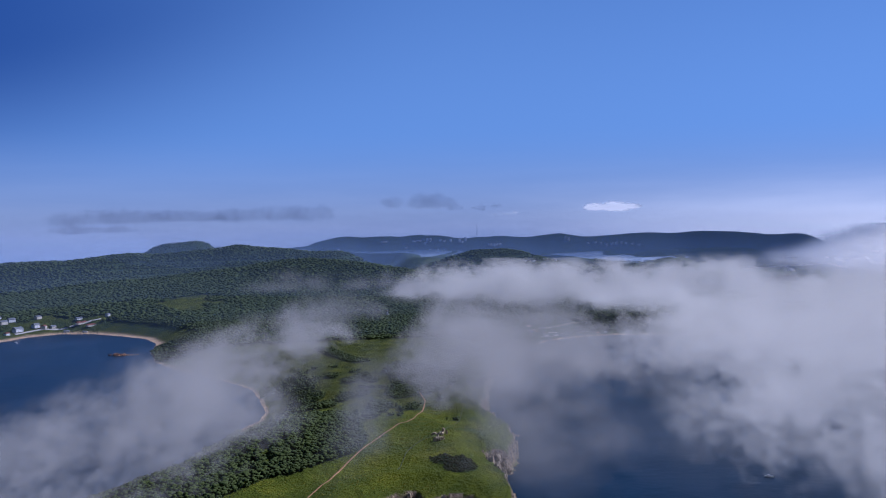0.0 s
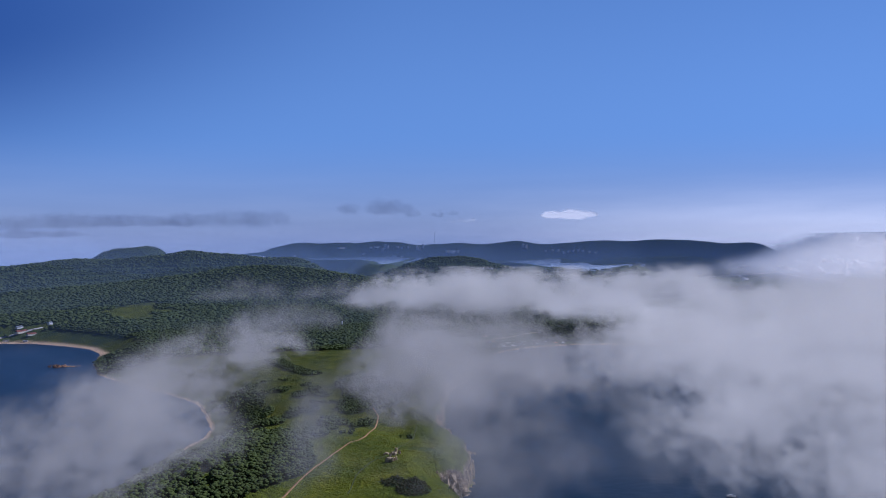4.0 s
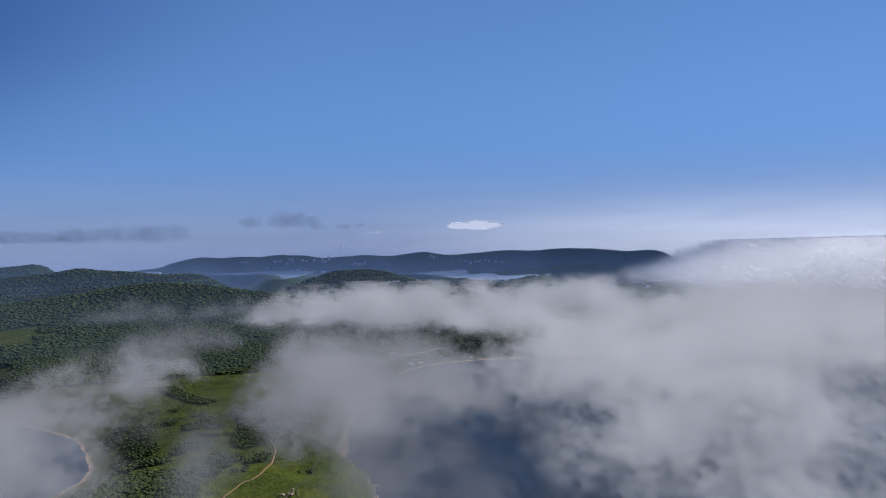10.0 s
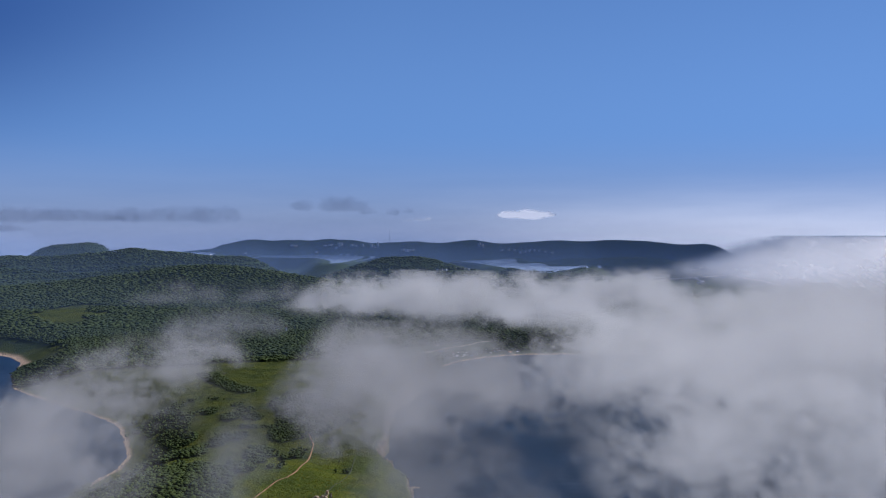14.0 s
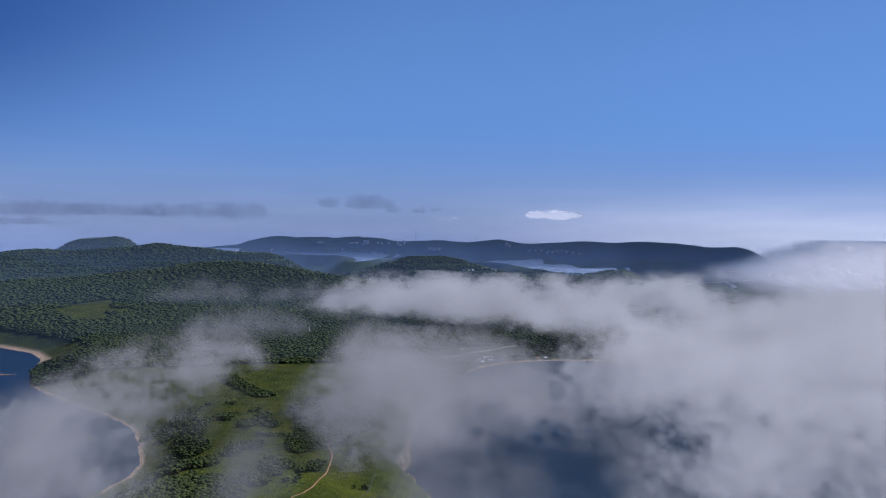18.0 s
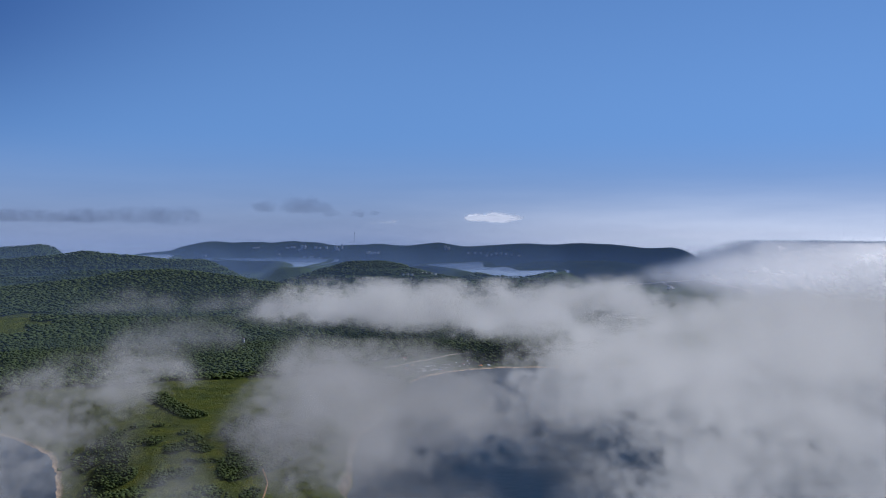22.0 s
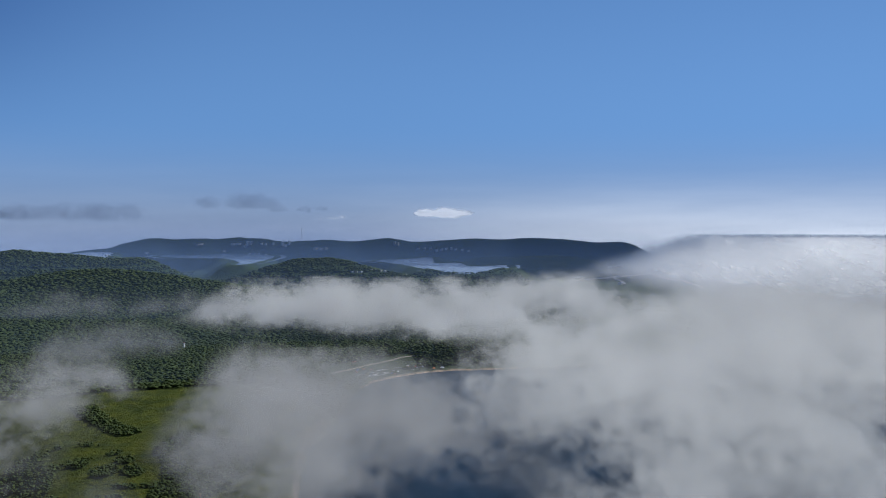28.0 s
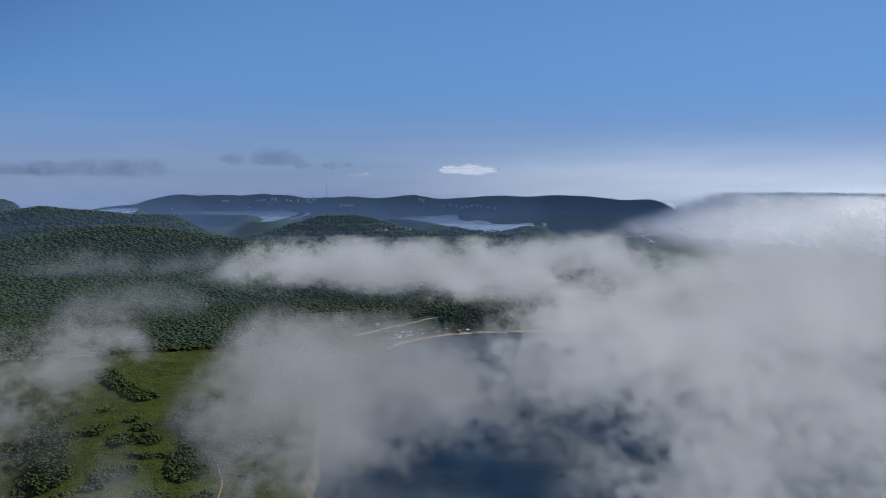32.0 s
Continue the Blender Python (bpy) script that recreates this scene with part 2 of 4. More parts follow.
def ground_material():
    m, n, l, p = material("meadow_and_woodland_floor")
    fine, mid, broad = noise_node(n, l, 0.35, 6, 0.65), noise_node(n, l, 0.05, 5), noise_node(n, l, 0.009, 4)
    grass = ramp(n, l, mid, [(0.25, (0.098, 0.112, 0.003)), (0.5, (0.150, 0.168, 0.005)), (0.75, (0.215, 0.205, 0.008))])
    grass = blend(n, l, ramp(n, l, noise_node(n, l, 0.5, 6, 0.75), [(0.42, (0, 0, 0)), (0.62, (0.65, 0.65, 0.65))]), grass, (0.085, 0.105, 0.008))
    grass = blend(n, l, ramp(n, l, noise_node(n, l, 0.026, 5, 0.6), [(0.42, (0, 0, 0)), (0.62, (0.75, 0.75, 0.75))]), grass, (0.070, 0.098, 0.005))
    # a darker green that takes over towards the north of the meadow
    dark_grass = ramp(n, l, mid, [(0.3, (0.050, 0.066, 0.005)), (0.7, (0.105, 0.112, 0.008))])
    grass = blend(n, l, attribute(n, "dark_grass"), grass, dark_grass)
    wood = ramp(n, l, fine, [(0.3, (0.030, 0.048, 0.011)), (0.7, (0.058, 0.080, 0.016))])
    wood = blend(n, l, ramp(n, l, broad, [(0.35, (0, 0, 0)), (0.75, (0.6, 0.6, 0.6))]), wood, (0.036, 0.054, 0.013))
    rock = ramp(n, l, noise_node(n, l, 0.22, 8, 0.7), [(0.3, (0.10, 0.07, 0.045)), (0.5, (0.30, 0.22, 0.14)), (0.72, (0.50, 0.39, 0.26))])
    sand = ramp(n, l, fine, [(0.3, (0.56, 0.37, 0.21)), (0.7, (0.76, 0.54, 0.34))])
    col = blend(n, l, attribute(n, "meadow"), wood, grass)
    col = blend(n, l, attribute(n, "rock"), col, rock)
    col = blend(n, l, attribute(n, "sand"), col, sand)
    l.new(col, p.inputs["Base Color"])
    p.inputs["Roughness"].default_value = 0.95
    p.inputs["Specular IOR Level"].default_value = 0.15
    canopy = noise_node(n, l, 0.12, 6, 0.7)
    relief(n, l, p, maths(n, l, "ADD", fine, maths(n, l, "MULTIPLY", canopy, 2.0)), 0.9, 3.5)
    return m


def water_material(name, deep, rough, gloss):
    m, n, l, p = material(name)
    swell = noise_node(n, l, 0.11, 5, 0.6)
    patch = noise_node(n, l, 0.006, 4)
    l.new(ramp(n, l, patch, [(0.3, deep), (0.8, tuple(c * 1.7 for c in deep))]), p.inputs["Base Color"])
    p.inputs["Roughness"].default_value, p.inputs["IOR"].default_value = rough, 1.33
    p.inputs["Specular IOR Level"].default_value = gloss
    relief(n, l, p, swell, 0.35, 1.2)
    return m


def mist_material(name, thick, lump, soft, tear, colour=(0.86, 0.87, 0.9), through=0.35, level=0.5, along=1.0):
    """Mist: light goes through it or is scattered by it; 'fullness' thins it out, and noise in space tears it."""
    m, n, l, p = material(name)
    n.remove(p)
    drift = n.new("ShaderNodeVectorMath")
    drift.operation = "MULTIPLY"
    drift.inputs[1].default_value = (1.0, along, 1.2)
    l.new(n.new("ShaderNodeNewGeometry").outputs["Position"], drift.inputs[0])
    pos = drift.outputs[0]
    big = noise_node(n, l, 1.0 / lump, 7, 0.56, pos)
    small = noise_node(n, l, 5.0 / lump, 4, 0.55, pos)
    torn = maths(n, l, "ADD", maths(n, l, "MULTIPLY", maths(n, l, "SUBTRACT", big, 0.5), tear),
                 maths(n, l, "MULTIPLY", maths(n, l, "SUBTRACT", small, 0.5), tear * 0.6))
    body = maths(n, l, "ADD", attribute(n, "fullness"), torn)
    rng = n.new("ShaderNodeMapRange")
    rng.interpolation_type = "SMOOTHSTEP"
    rng.inputs["From Min"].default_value, rng.inputs["From Max"].default_value = 0.5 - soft, 0.5 + soft
    rng.inputs["To Max"].default_value = thick
    l.new(body, rng.inputs["Value"])
    alpha = maths(n, l, "MULTIPLY", rng.outputs[0], attribute(n, "veil"))
    clear, dif, tra = (n.new("ShaderNodeBsdf" + k) for k in ("Transparent", "Diffuse", "Translucent"))
    # droplets scatter all ways: the lie of the sheet hardly matters
    for s, up in ((dif, 1), (tra, -1)):
        lie = n.new("ShaderNodeMix")
        lie.data_type = "VECTOR"
        lie.inputs[0].default_value = level
        lie.inputs[5].default_value = (0, 0, up)
        l.new(n.new("ShaderNodeNewGeometry").outputs["Normal"], lie.inputs[4])
        s.inputs["Color"].default_value = (*colour, 1)
        l.new(lie.outputs[1], s.inputs["Normal"])
    half, mix = n.new("ShaderNodeMixShader"), n.new("ShaderNodeMixShader")
    half.inputs[0].default_value = through
    l.new(dif.outputs[0], half.inputs[1]), l.new(tra.outputs[0], half.inputs[2])
    l.new(alpha, mix.inputs[0]), l.new(clear.outputs[0], mix.inputs[1]), l.new(half.outputs[0], mix.inputs[2])
    l.new(mix.outputs[0], n["Material Output"].inputs[0])
    return m


GROUND = ground_material()
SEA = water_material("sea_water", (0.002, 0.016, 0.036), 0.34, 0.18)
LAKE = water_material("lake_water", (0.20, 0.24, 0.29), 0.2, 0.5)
# fog is white: its lit and shaded tones are put into these colours
SHADED_FOG = mist_material("shaded_fog", 0.19, 58, 0.5, 4.0, (0.46, 0.445, 0.41), 0.0, 0.85, 0.8)
HALF_LIT_FOG = mist_material("half_lit_dense_fog", 0.27, 74, 0.5, 3.8, (0.69, 0.668, 0.605), 0.0, 0.85, 0.8)
SUNLIT_FOG = mist_material("sunlit_far_fog", 0.34, 200, 0.8, 1.8, (0.97, 0.94, 0.88), 0.0, 0.9, 0.7)
SHADED_WISP = mist_material("shaded_wispy_mist", 0.15, 46, 0.7, 3.2, (0.31, 0.305, 0.29), 0.0, 0.85, 0.8)
CLOUD = mist_material("white_far_cloud", 0.66, 60, 0.55, 2.0, (0.97, 0.94, 0.90), 0.0, 0.85)
# shaded copy of the white cloud: shade put into a thinner, lavender-tinted veil
SHADED_CLOUD = mist_material("shaded_grey_far_cloud", 0.20, 150, 0.7, 2.0, (0.90, 0.88, 0.96), 0.45, 0.9)
# the blue of distance is put into the colour of see-through sheets
HAZE = mist_material("painted_blue_haze", 1.0, 900, 0.8, 0.5, (0.23, 0.33, 0.54), 0.0, 0.9)


def horizon_material():
    """Glowing far sky: pale and hazy low down, whiter towards the sun, thinning out upwards into the blue."""
    m, n, l, p = material("horizon_sky")
    n.remove(p)
    glow, clear, mix = n.new("ShaderNodeEmission"), n.new("ShaderNodeBsdfTransparent"), n.new("ShaderNodeMixShader")
    flat = n.new("ShaderNodeVectorMath")
    flat.operation = "MULTIPLY"
    flat.inputs[1].default_value = (1.0, 1.0, 9.0)
    l.new(n.new("ShaderNodeNewGeometry").outputs["Position"], flat.inputs[0])
    streak = noise_node(n, l, 0.0016, 5, 0.55, flat.outputs[0])
    low = ramp(n, l, streak, [(0.3, (0.38, 0.43, 0.54)), (0.7, (0.43, 0.475, 0.575))])
    bright = ramp(n, l, streak, [(0.35, (0.94, 0.93, 0.91)), (0.65, (1.08, 1.05, 1.0))])
    low = blend(n, l, attribute(n, "sunward"), low, bright)
    upper = blend(n, l, attribute(n, "deep"), (0.235, 0.415, 0.69), (0.02, 0.075, 0.27))
    l.new(blend(n, l, attribute(n, "high"), low, upper), glow.inputs["Color"])
    l.new(attribute(n, "veil"), mix.inputs[0])
    l.new(clear.outputs[0], mix.inputs[1]), l.new(glow.outputs[0], mix.inputs[2])
    l.new(mix.outputs[0], n["Material Output"].inputs[0])
    return m


HORIZON_SKY = horizon_material()

# ---- ground, one sheet to the horizon ----


def grid_mesh(name, px, py, pz, fields=(), keep=None):
    """A sheet over a grid of rows and columns, with a float field for each named array; keep: which cells are built."""
    rows, cols = px.shape
    idx = np.arange(rows * cols).reshape(rows, cols)
    quads = np.stack([idx[:-1, :-1], idx[:-1, 1:], idx[1:, 1:], idx[1:, :-1]], -1).reshape(-1, 4)
    if keep is not None:
        quads = quads[keep.reshape(-1)]
    used, inv = np.unique(quads, return_inverse=True)
    quads = inv.reshape(-1, 4)
    co = np.stack([px, py, pz], -1).reshape(-1, 3)[used]
    me = bpy.data.meshes.new(name)
    me.vertices.add(len(co)), me.loops.add(quads.size), me.polygons.add(len(quads))
    me.vertices.foreach_set("co", co.astype(np.float32).ravel())
    me.loops.foreach_set("vertex_index", quads.astype(np.int32).ravel())
    me.polygons.foreach_set("loop_start", np.arange(0, quads.size, 4, dtype=np.int32))
    me.polygons.foreach_set("use_smooth", np.ones(len(quads), bool))
    for key, values in fields:
        me.attributes.new(key, "FLOAT", "POINT").data.foreach_set("value", values.reshape(-1)[used].astype(np.float32))
    me.update(calc_edges=True)
    return me


def fan(r0, r1, ratio, a0, a1, step, cx=15, cy=60):
    """A grid that spreads from below the start of the flight: rings that widen with the distance."""
    r = r0 * ratio ** np.arange(int(math.log(r1 / r0) / math.log(ratio)) + 2)
    a = np.radians(np.arange(a0, a1 + step, step))
    rr, aa = np.meshgrid(r, a, indexing="ij")
    return cx + rr * np.sin(aa), cy + rr * np.cos(aa), rr


FOREST_NEAR = [(-245, 425), (-160, 425), (-126, 468), (-117, 492), (-108, 506), (-95, 528), (-81, 537), (-60, 562), (-45, 583), (-37, 606), (-42, 640),
               (-54, 690), (-69, 712), (-116, 707), (-143, 711), (-170, 745), (-215, 640), (-260, 540)]
GAP_IN_FOREST = [(-118, 610), (-108, 575), (-101, 552)]
HEDGE = [(-124, 1108), (-98, 1045), (-68, 988)]
CLUMP = [(-38, 930), (-20, 985), (12, 962), (42, 930), (40, 860), (8, 805), (-20, 772), (-34, 800), (-24, 850)]
THICKETS = [(-142, 930, 15, 28), (-120, 862, 13, 38), (-104, 815, 12, 18), (-93, 899, 8, 12), (-70, 872, 8, 11), (-50, 868, 9, 8),
            (-60, 898, 7, 8), (-62, 800, 16, 12), (-102, 758, 22, 14), (-34, 742, 10, 16), (-45, 700, 12, 16), (28, 548, 12, 16), (15, 560, 8, 8)]
MEADOW_WEST = [(-555, 1730), (-535, 1830), (-468, 1900), (-432, 1800), (-440, 1660), (-490, 1650)]
MEADOW_BAY = [(222, 1430), (250, 1476), (262, 1455), (240, 1425)]
TREE_LINE = [(-380, 1180), (-170, 1165), (-111, 1200), (-31, 1215), (50, 1200), (140, 1120)]


def cover(px, py, edge):
    """How much of the ground is open meadow, 0 to 1."""
    wob = 10 * fbm(px, py, 45, 3, 41)
    line_y = np.interp(px, [p[0] for p in TREE_LINE], [p[1] for p in TREE_LINE]) + wob
    open_ = smooth(8, -8, py - line_y)
    wood = inside(px + wob * 0.6, py + wob * 0.6, FOREST_NEAR) & (line_distance(px, py, GAP_IN_FOREST) > 4 + 0.3 * wob)
    wood |= inside(px, py + wob * 0.5, CLUMP)
    wood |= line_distance(px, py, HEDGE) < 11 + 0.4 * wob
    for x, y, rx, ry in THICKETS:
        wood |= np.hypot((px - x) / rx, (py - y) / ry) < 1 + 0.05 * wob
    wood |= (fbm(px, py, 18, 3, 44) > 0.52 - 0.12 * smooth(30, -60, px)) & (py > 690) & (py < 960) & (px < 40)
    open_ = np.where(wood, 0.0, open_)
    ragged = 26 * fbm(px, py, 38, 4, 43)
    for field in (MEADOW_WEST, MEADOW_BAY):
        open_ = np.where(inside(px + 2 * wob + ragged, py + 2 * wob + 1.5 * ragged, field), 1.0, open_)
    behind = line_distance(px, py, WEST_BEACH[2:])
    open_ = np.maximum(open_, 0.8 * smooth(-0.25, 0.3, fbm(px, py, 34, 4, 46) + 0.5 - behind / 120) * (behind < 130))
    open_ = np.maximum(open_, smooth(0.34, 0.48, fbm(px, py, 240, 4, 47)) * smooth(1500, 1900, py) * smooth(500, 900, px) * 0.6)
    return open_


gx, gy, gr = fan(330, 4810, 1.0062, -52, 52, 0.16)
gz, gedge = height(gx, gy)
# steepness, for bare rock
slope = np.hypot(*np.gradient(gz)) / np.maximum(1.0, gr * 0.0062)
bare = smooth(0.75, 1.25, slope + 0.5 * fbm(gx, gy, 14, 3, 55)) * smooth(1200, 1050, gy) * (gedge > -6)
sandy = smooth(16, 6, np.abs(line_distance(gx, gy, WEST_BEACH) - 2)) + smooth(10, 4, line_distance(gx, gy, EAST_BAY[3:11]))
sandy = np.maximum(sandy, smooth(7, 2, np.abs(gedge)) * (gx < -60) * (gy < 1400))
meadow = cover(gx, gy, gedge)
keep = (gz[:-1, :-1] > -5.9) | (gz[1:, 1:] > -5.9)
ground = new("ground", grid_mesh("ground", gx, gy, gz, [("meadow", meadow), ("dark_grass", smooth(690, 820, gy + 60 * fbm(gx, gy, 110, 3, 58))), ("rock", bare), ("sand", np.clip(sandy, 0, 1))], keep))
ground.data.materials.append(GROUND)
tagged(ground, "green peninsula and wooded hills with cliffs and beaches", "ground", kind="structure")


def disc(name, z, ring, mat):
    me = bpy.data.meshes.new(name)
    me.from_pydata([(x, y, z) for x, y in ring], [], [range(len(ring))])
    ob = new(name, me)
    me.materials.append(mat)
    return ob


sea = disc("sea", 0, [(20 + 4780 * math.sin(a * math.tau / 96), 120 + 4780 * math.cos(-a * math.tau / 96)) for a in range(96, 0, -1)], SEA)
tagged(sea, "deep blue sea water with a faint swell", "water", kind="structure")
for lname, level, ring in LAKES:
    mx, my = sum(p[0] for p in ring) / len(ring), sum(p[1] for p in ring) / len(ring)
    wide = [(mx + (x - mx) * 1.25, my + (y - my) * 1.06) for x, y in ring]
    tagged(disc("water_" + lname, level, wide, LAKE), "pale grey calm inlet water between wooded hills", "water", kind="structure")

# ---- fog banks: leaning sheets of mist, one behind the other, that swell into billows ----
# x, y, reach along x, reach along y, fullness
WEST_BANK = [(-242, 930, 58, 95, 0.7), (-205, 1010, 60, 110, 0.7), (-160, 1130, 58, 100, 0.85), (-190, 1240, 55, 80, 0.8), (-118, 1170, 36, 70, 0.45), (-235, 740, 60, 90, 0.9),
             (-160, 720, 46, 90, 0.85), (-156, 640, 44, 75, 0.75), (-150, 850, 44, 80, 0.55), (-245, 560, 90, 90, 0.9), (-225, 440, 60, 70, 0.6),
             (-156, 535, 42, 75, 0.75), (-170, 425, 40, 60, 0.5)]
MIDDLE_BANK = [(100, 880, 70, 85, 0.9), (155, 880, 65, 80, 0.85), (48, 815, 40, 70, 0.75), (64, 990, 60, 70, 0.8), (18, 925, 38, 75, 0.7),
               (120, 1040, 70, 60, 0.7), (40, 745, 30, 45, 0.3), (215, 880, 60, 60, 0.6)]
LONG_BANK = [(55, 1830, 80, 90, 0.8), (140, 1690, 90, 80, 0.85), (240, 1640, 90, 90, 0.85), (320, 1580, 90, 80, 0.8),
             (430, 1640, 100, 100, 0.85), (593, 1780, 110, 110, 0.8), (745, 1880, 110, 100, 0.75), (470, 1450, 90, 60, 0.3), (300, 1420, 70, 50, 0.25)]
EAST_BANK = [(320, 1040, 70, 85, 0.7), (430, 1090, 90, 110, 0.95), (630, 1370, 130, 170, 1.0), (1050, 1720, 200, 230, 0.9),
             (1600, 2150, 300, 330, 1.0), (345, 760, 75, 85, 0.8), (420, 920, 120, 130, 1.0), (300, 570, 55, 70, 0.6), (340, 600, 90, 110, 1.0),
             (275, 455, 50, 60, 0.6), (225, 340, 50, 50, 0.6), (620, 900, 200, 260, 1.1), (1000, 1300, 330, 330, 1.1)]
OPEN_SEA_BANK = [(1900, 2500, 400, 420, 1.4), (2120, 2850, 380, 360, 1.4), (2150, 3400, 300, 280, 1.3), (2500, 2500, 480, 480, 2.0), (2000, 1900, 480, 460, 1.6), (1500, 1900, 260, 320, 0.9)]
WISPS = [(-44, 640, 18, 55, 0.9), (-40, 555, 17, 45, 0.7), (60, 600, 26, 60, 0.45), (74, 525, 26, 50, 0.4), (-114, 950, 40, 60, 0.28), (-194, 1450, 60, 90, 0.6), (-100, 1500, 60, 80, 0.4),
         (110, 590, 40, 60, 0.28), (90, 500, 40, 50, 0.25), (-90, 800, 30, 50, 0.2), (15, 560, 30, 40, 0.2),
         (140, 560, 60, 70, 0.18), (190, 700, 60, 70, 0.16), (110, 450, 40, 50, 0.18), (90, 660, 36, 50, 0.25)]
HILL_WISPS = [(-285, 1720, 62, 50, 0.6), (-66, 1753, 70, 65, 0.5), (0, 1560, 60, 60, 0.45), (-180, 1700, 60, 60, 0.35)]


def fog_bank(name, label, blobs, base, crown, mat, gap=20.0, lean=42, seed=60, much=1.0, fade=0.16):
    """Leaning sheets of mist, one behind the other; each follows the bank's outline and thins out at its crown and foot."""
    x0, x1 = min(b[0] - 2.0 * b[2] for b in blobs), max(b[0] + 2.0 * b[2] for b in blobs)
    y0, y1 = min(b[1] - 2.0 * b[3] for b in blobs), max(b[1] + 2.0 * b[3] for b in blobs)
    tall = crown - base
    run = 1.25 * tall / math.tan(math.radians(lean))
    cell = max(9.0, (x1 - x0) / 150)
    cols, rows = np.arange(x0, x1 + cell, cell), np.linspace(-0.05, 1.2, 13)
    px, uu = np.meshgrid(cols, rows)
    bank = new(name)
    bank.location = (blobs[0][0], blobs[0][1], base)
    for k in range(int((y1 - y0 + run) / gap)):
        ys = y0 - run + gap * (k + 0.5)
        py = ys + run * uu / 1.25 + 0.3 * gap * fbm(px, uu * 60 + 31 * k, 130, 2, seed + 3)
        wx, wy = px + 26 * fbm(px, py, 120, 3, seed), py + 34 * fbm(px, py, 150, 3, seed + 5)
        full = np.zeros(px.shape)
        for x, y, rx, ry, a in blobs:
            full = full + a * np.exp(-(((wx - x) / rx) ** 2 + ((wy - y) / ry) ** 2) / 1.3)
        full = 1.25 * (1 - np.exp(-full * much))
        # the crown is low where the bank is thin and swells into heads where it is full
        head = 0.22 * fbm(px, py, 85, 3, seed + 9)
        here = full * 1.12 - 0.66 * np.clip(uu + head, 0, 2) ** 1.5
        foot = smooth(-0.05, fade, uu)
        seen = (here > -0.02) & (foot > -1)
        keep = seen[:-1, :-1] | seen[1:, 1:] | seen[1:, :-1] | seen[:-1, 1:]
        if keep.sum() < 4:
            continue
        me = grid_mesh("mist_sheet", px - blobs[0][0], py - blobs[0][1], tall * uu, [("fullness", 0.82 * here), ("veil", smooth(0.0, 0.42, here) * foot)], keep)
        me.materials.append(mat)
        ob = new("mist_sheet", me)
        ob.parent = bank
    return tagged(bank, label, "fog bank", group="fog banks over the coast", kind="stuff")


fog_bank("fog_bank", "grey-white fog bank drifting over the western bay", WEST_BANK, 14, 90, SHADED_FOG, 18, seed=61, much=0.54)
fog_bank("fog_bank", "pale billowing fog bank over the cliff foot", MIDDLE_BANK, 14, 92, SHADED_FOG, 16, seed=71, much=0.9)
fog_bank("fog_bank", "long low white fog bank lying on wooded slopes", LONG_BANK, 34, 108, HALF_LIT_FOG, 22, seed=81, much=1.15)
fog_bank("fog_bank", "thick bright fog bank covering the eastern sea", EAST_BANK, 12, 98, HALF_LIT_FOG, 34, seed=91, much=0.75)
fog_bank("fog_bank", "far bright fog bank spread over the open sea", OPEN_SEA_BANK, 40, 156, SUNLIT_FOG, 70, 25, seed=101, much=1.4)
fog_bank("mist_wisp", "thin torn mist wisps over meadow and forest", WISPS, 26, 90, SHADED_WISP, 18, seed=111)
fog_bank("mist_wisp", "thin torn mist wisps drifting before wooded hills", HILL_WISPS, 60, 116, SHADED_WISP, 18, seed=121)


def ico(subdivisions):
    bm = bmesh.new()
    bmesh.ops.create_icosphere(bm, subdivisions=subdivisions, radius=1)
    v = np.array([p.co[:] for p in bm.verts])
    f = np.array([[p.index for p in q.verts] for q in bm.faces])
    bm.free()
    return v, f


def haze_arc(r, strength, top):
    """Aerial haze painted as one thin blue-tinted sheet that leans away and fades upwards."""
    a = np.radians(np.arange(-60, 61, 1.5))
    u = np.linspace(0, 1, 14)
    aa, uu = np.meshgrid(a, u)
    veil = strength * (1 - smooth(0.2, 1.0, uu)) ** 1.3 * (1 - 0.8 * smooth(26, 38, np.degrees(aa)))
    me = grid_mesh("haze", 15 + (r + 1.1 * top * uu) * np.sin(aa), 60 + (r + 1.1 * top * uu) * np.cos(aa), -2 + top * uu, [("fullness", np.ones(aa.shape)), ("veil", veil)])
    me.materials.append(HAZE)
    tagged(new("haze", me), "thin blue haze hanging over the far hills", "haze", kind="stuff")


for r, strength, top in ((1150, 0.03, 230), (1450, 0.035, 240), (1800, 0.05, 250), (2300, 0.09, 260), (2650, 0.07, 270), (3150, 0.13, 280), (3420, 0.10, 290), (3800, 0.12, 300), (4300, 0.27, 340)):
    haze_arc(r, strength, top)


# the pale sky low over the horizon, behind everything
aa, uu = np.meshgrid(np.radians(np.arange(-70, 71, 1.5)), np.linspace(0, 1, 40))
up = 2100 * uu
thin = 0.94 * (1 - smooth(90, 640, up)) ** 1.2
east = smooth(-34, 6, np.degrees(aa))
blue = 0.72 + 0.1 * smooth(2, 40, np.degrees(aa))
deep = (0.97 - 0.67 * east) * smooth(200 + 500 * east, 1150 + 850 * east, up)
me = grid_mesh("backdrop", 15 + 4826 * np.sin(aa), 60 + 4826 * np.cos(aa), -2 + up,
               [("veil", np.maximum(thin, blue)), ("high", smooth(100, 800, up)), ("deep", deep), ("sunward", smooth(3, 28, np.degrees(aa)) * (1 - smooth(60, 620, up)))])
me.materials.append(HORIZON_SKY)
tagged(new("backdrop", me), "pale lavender sky low over the horizon", "sky", kind="structure")


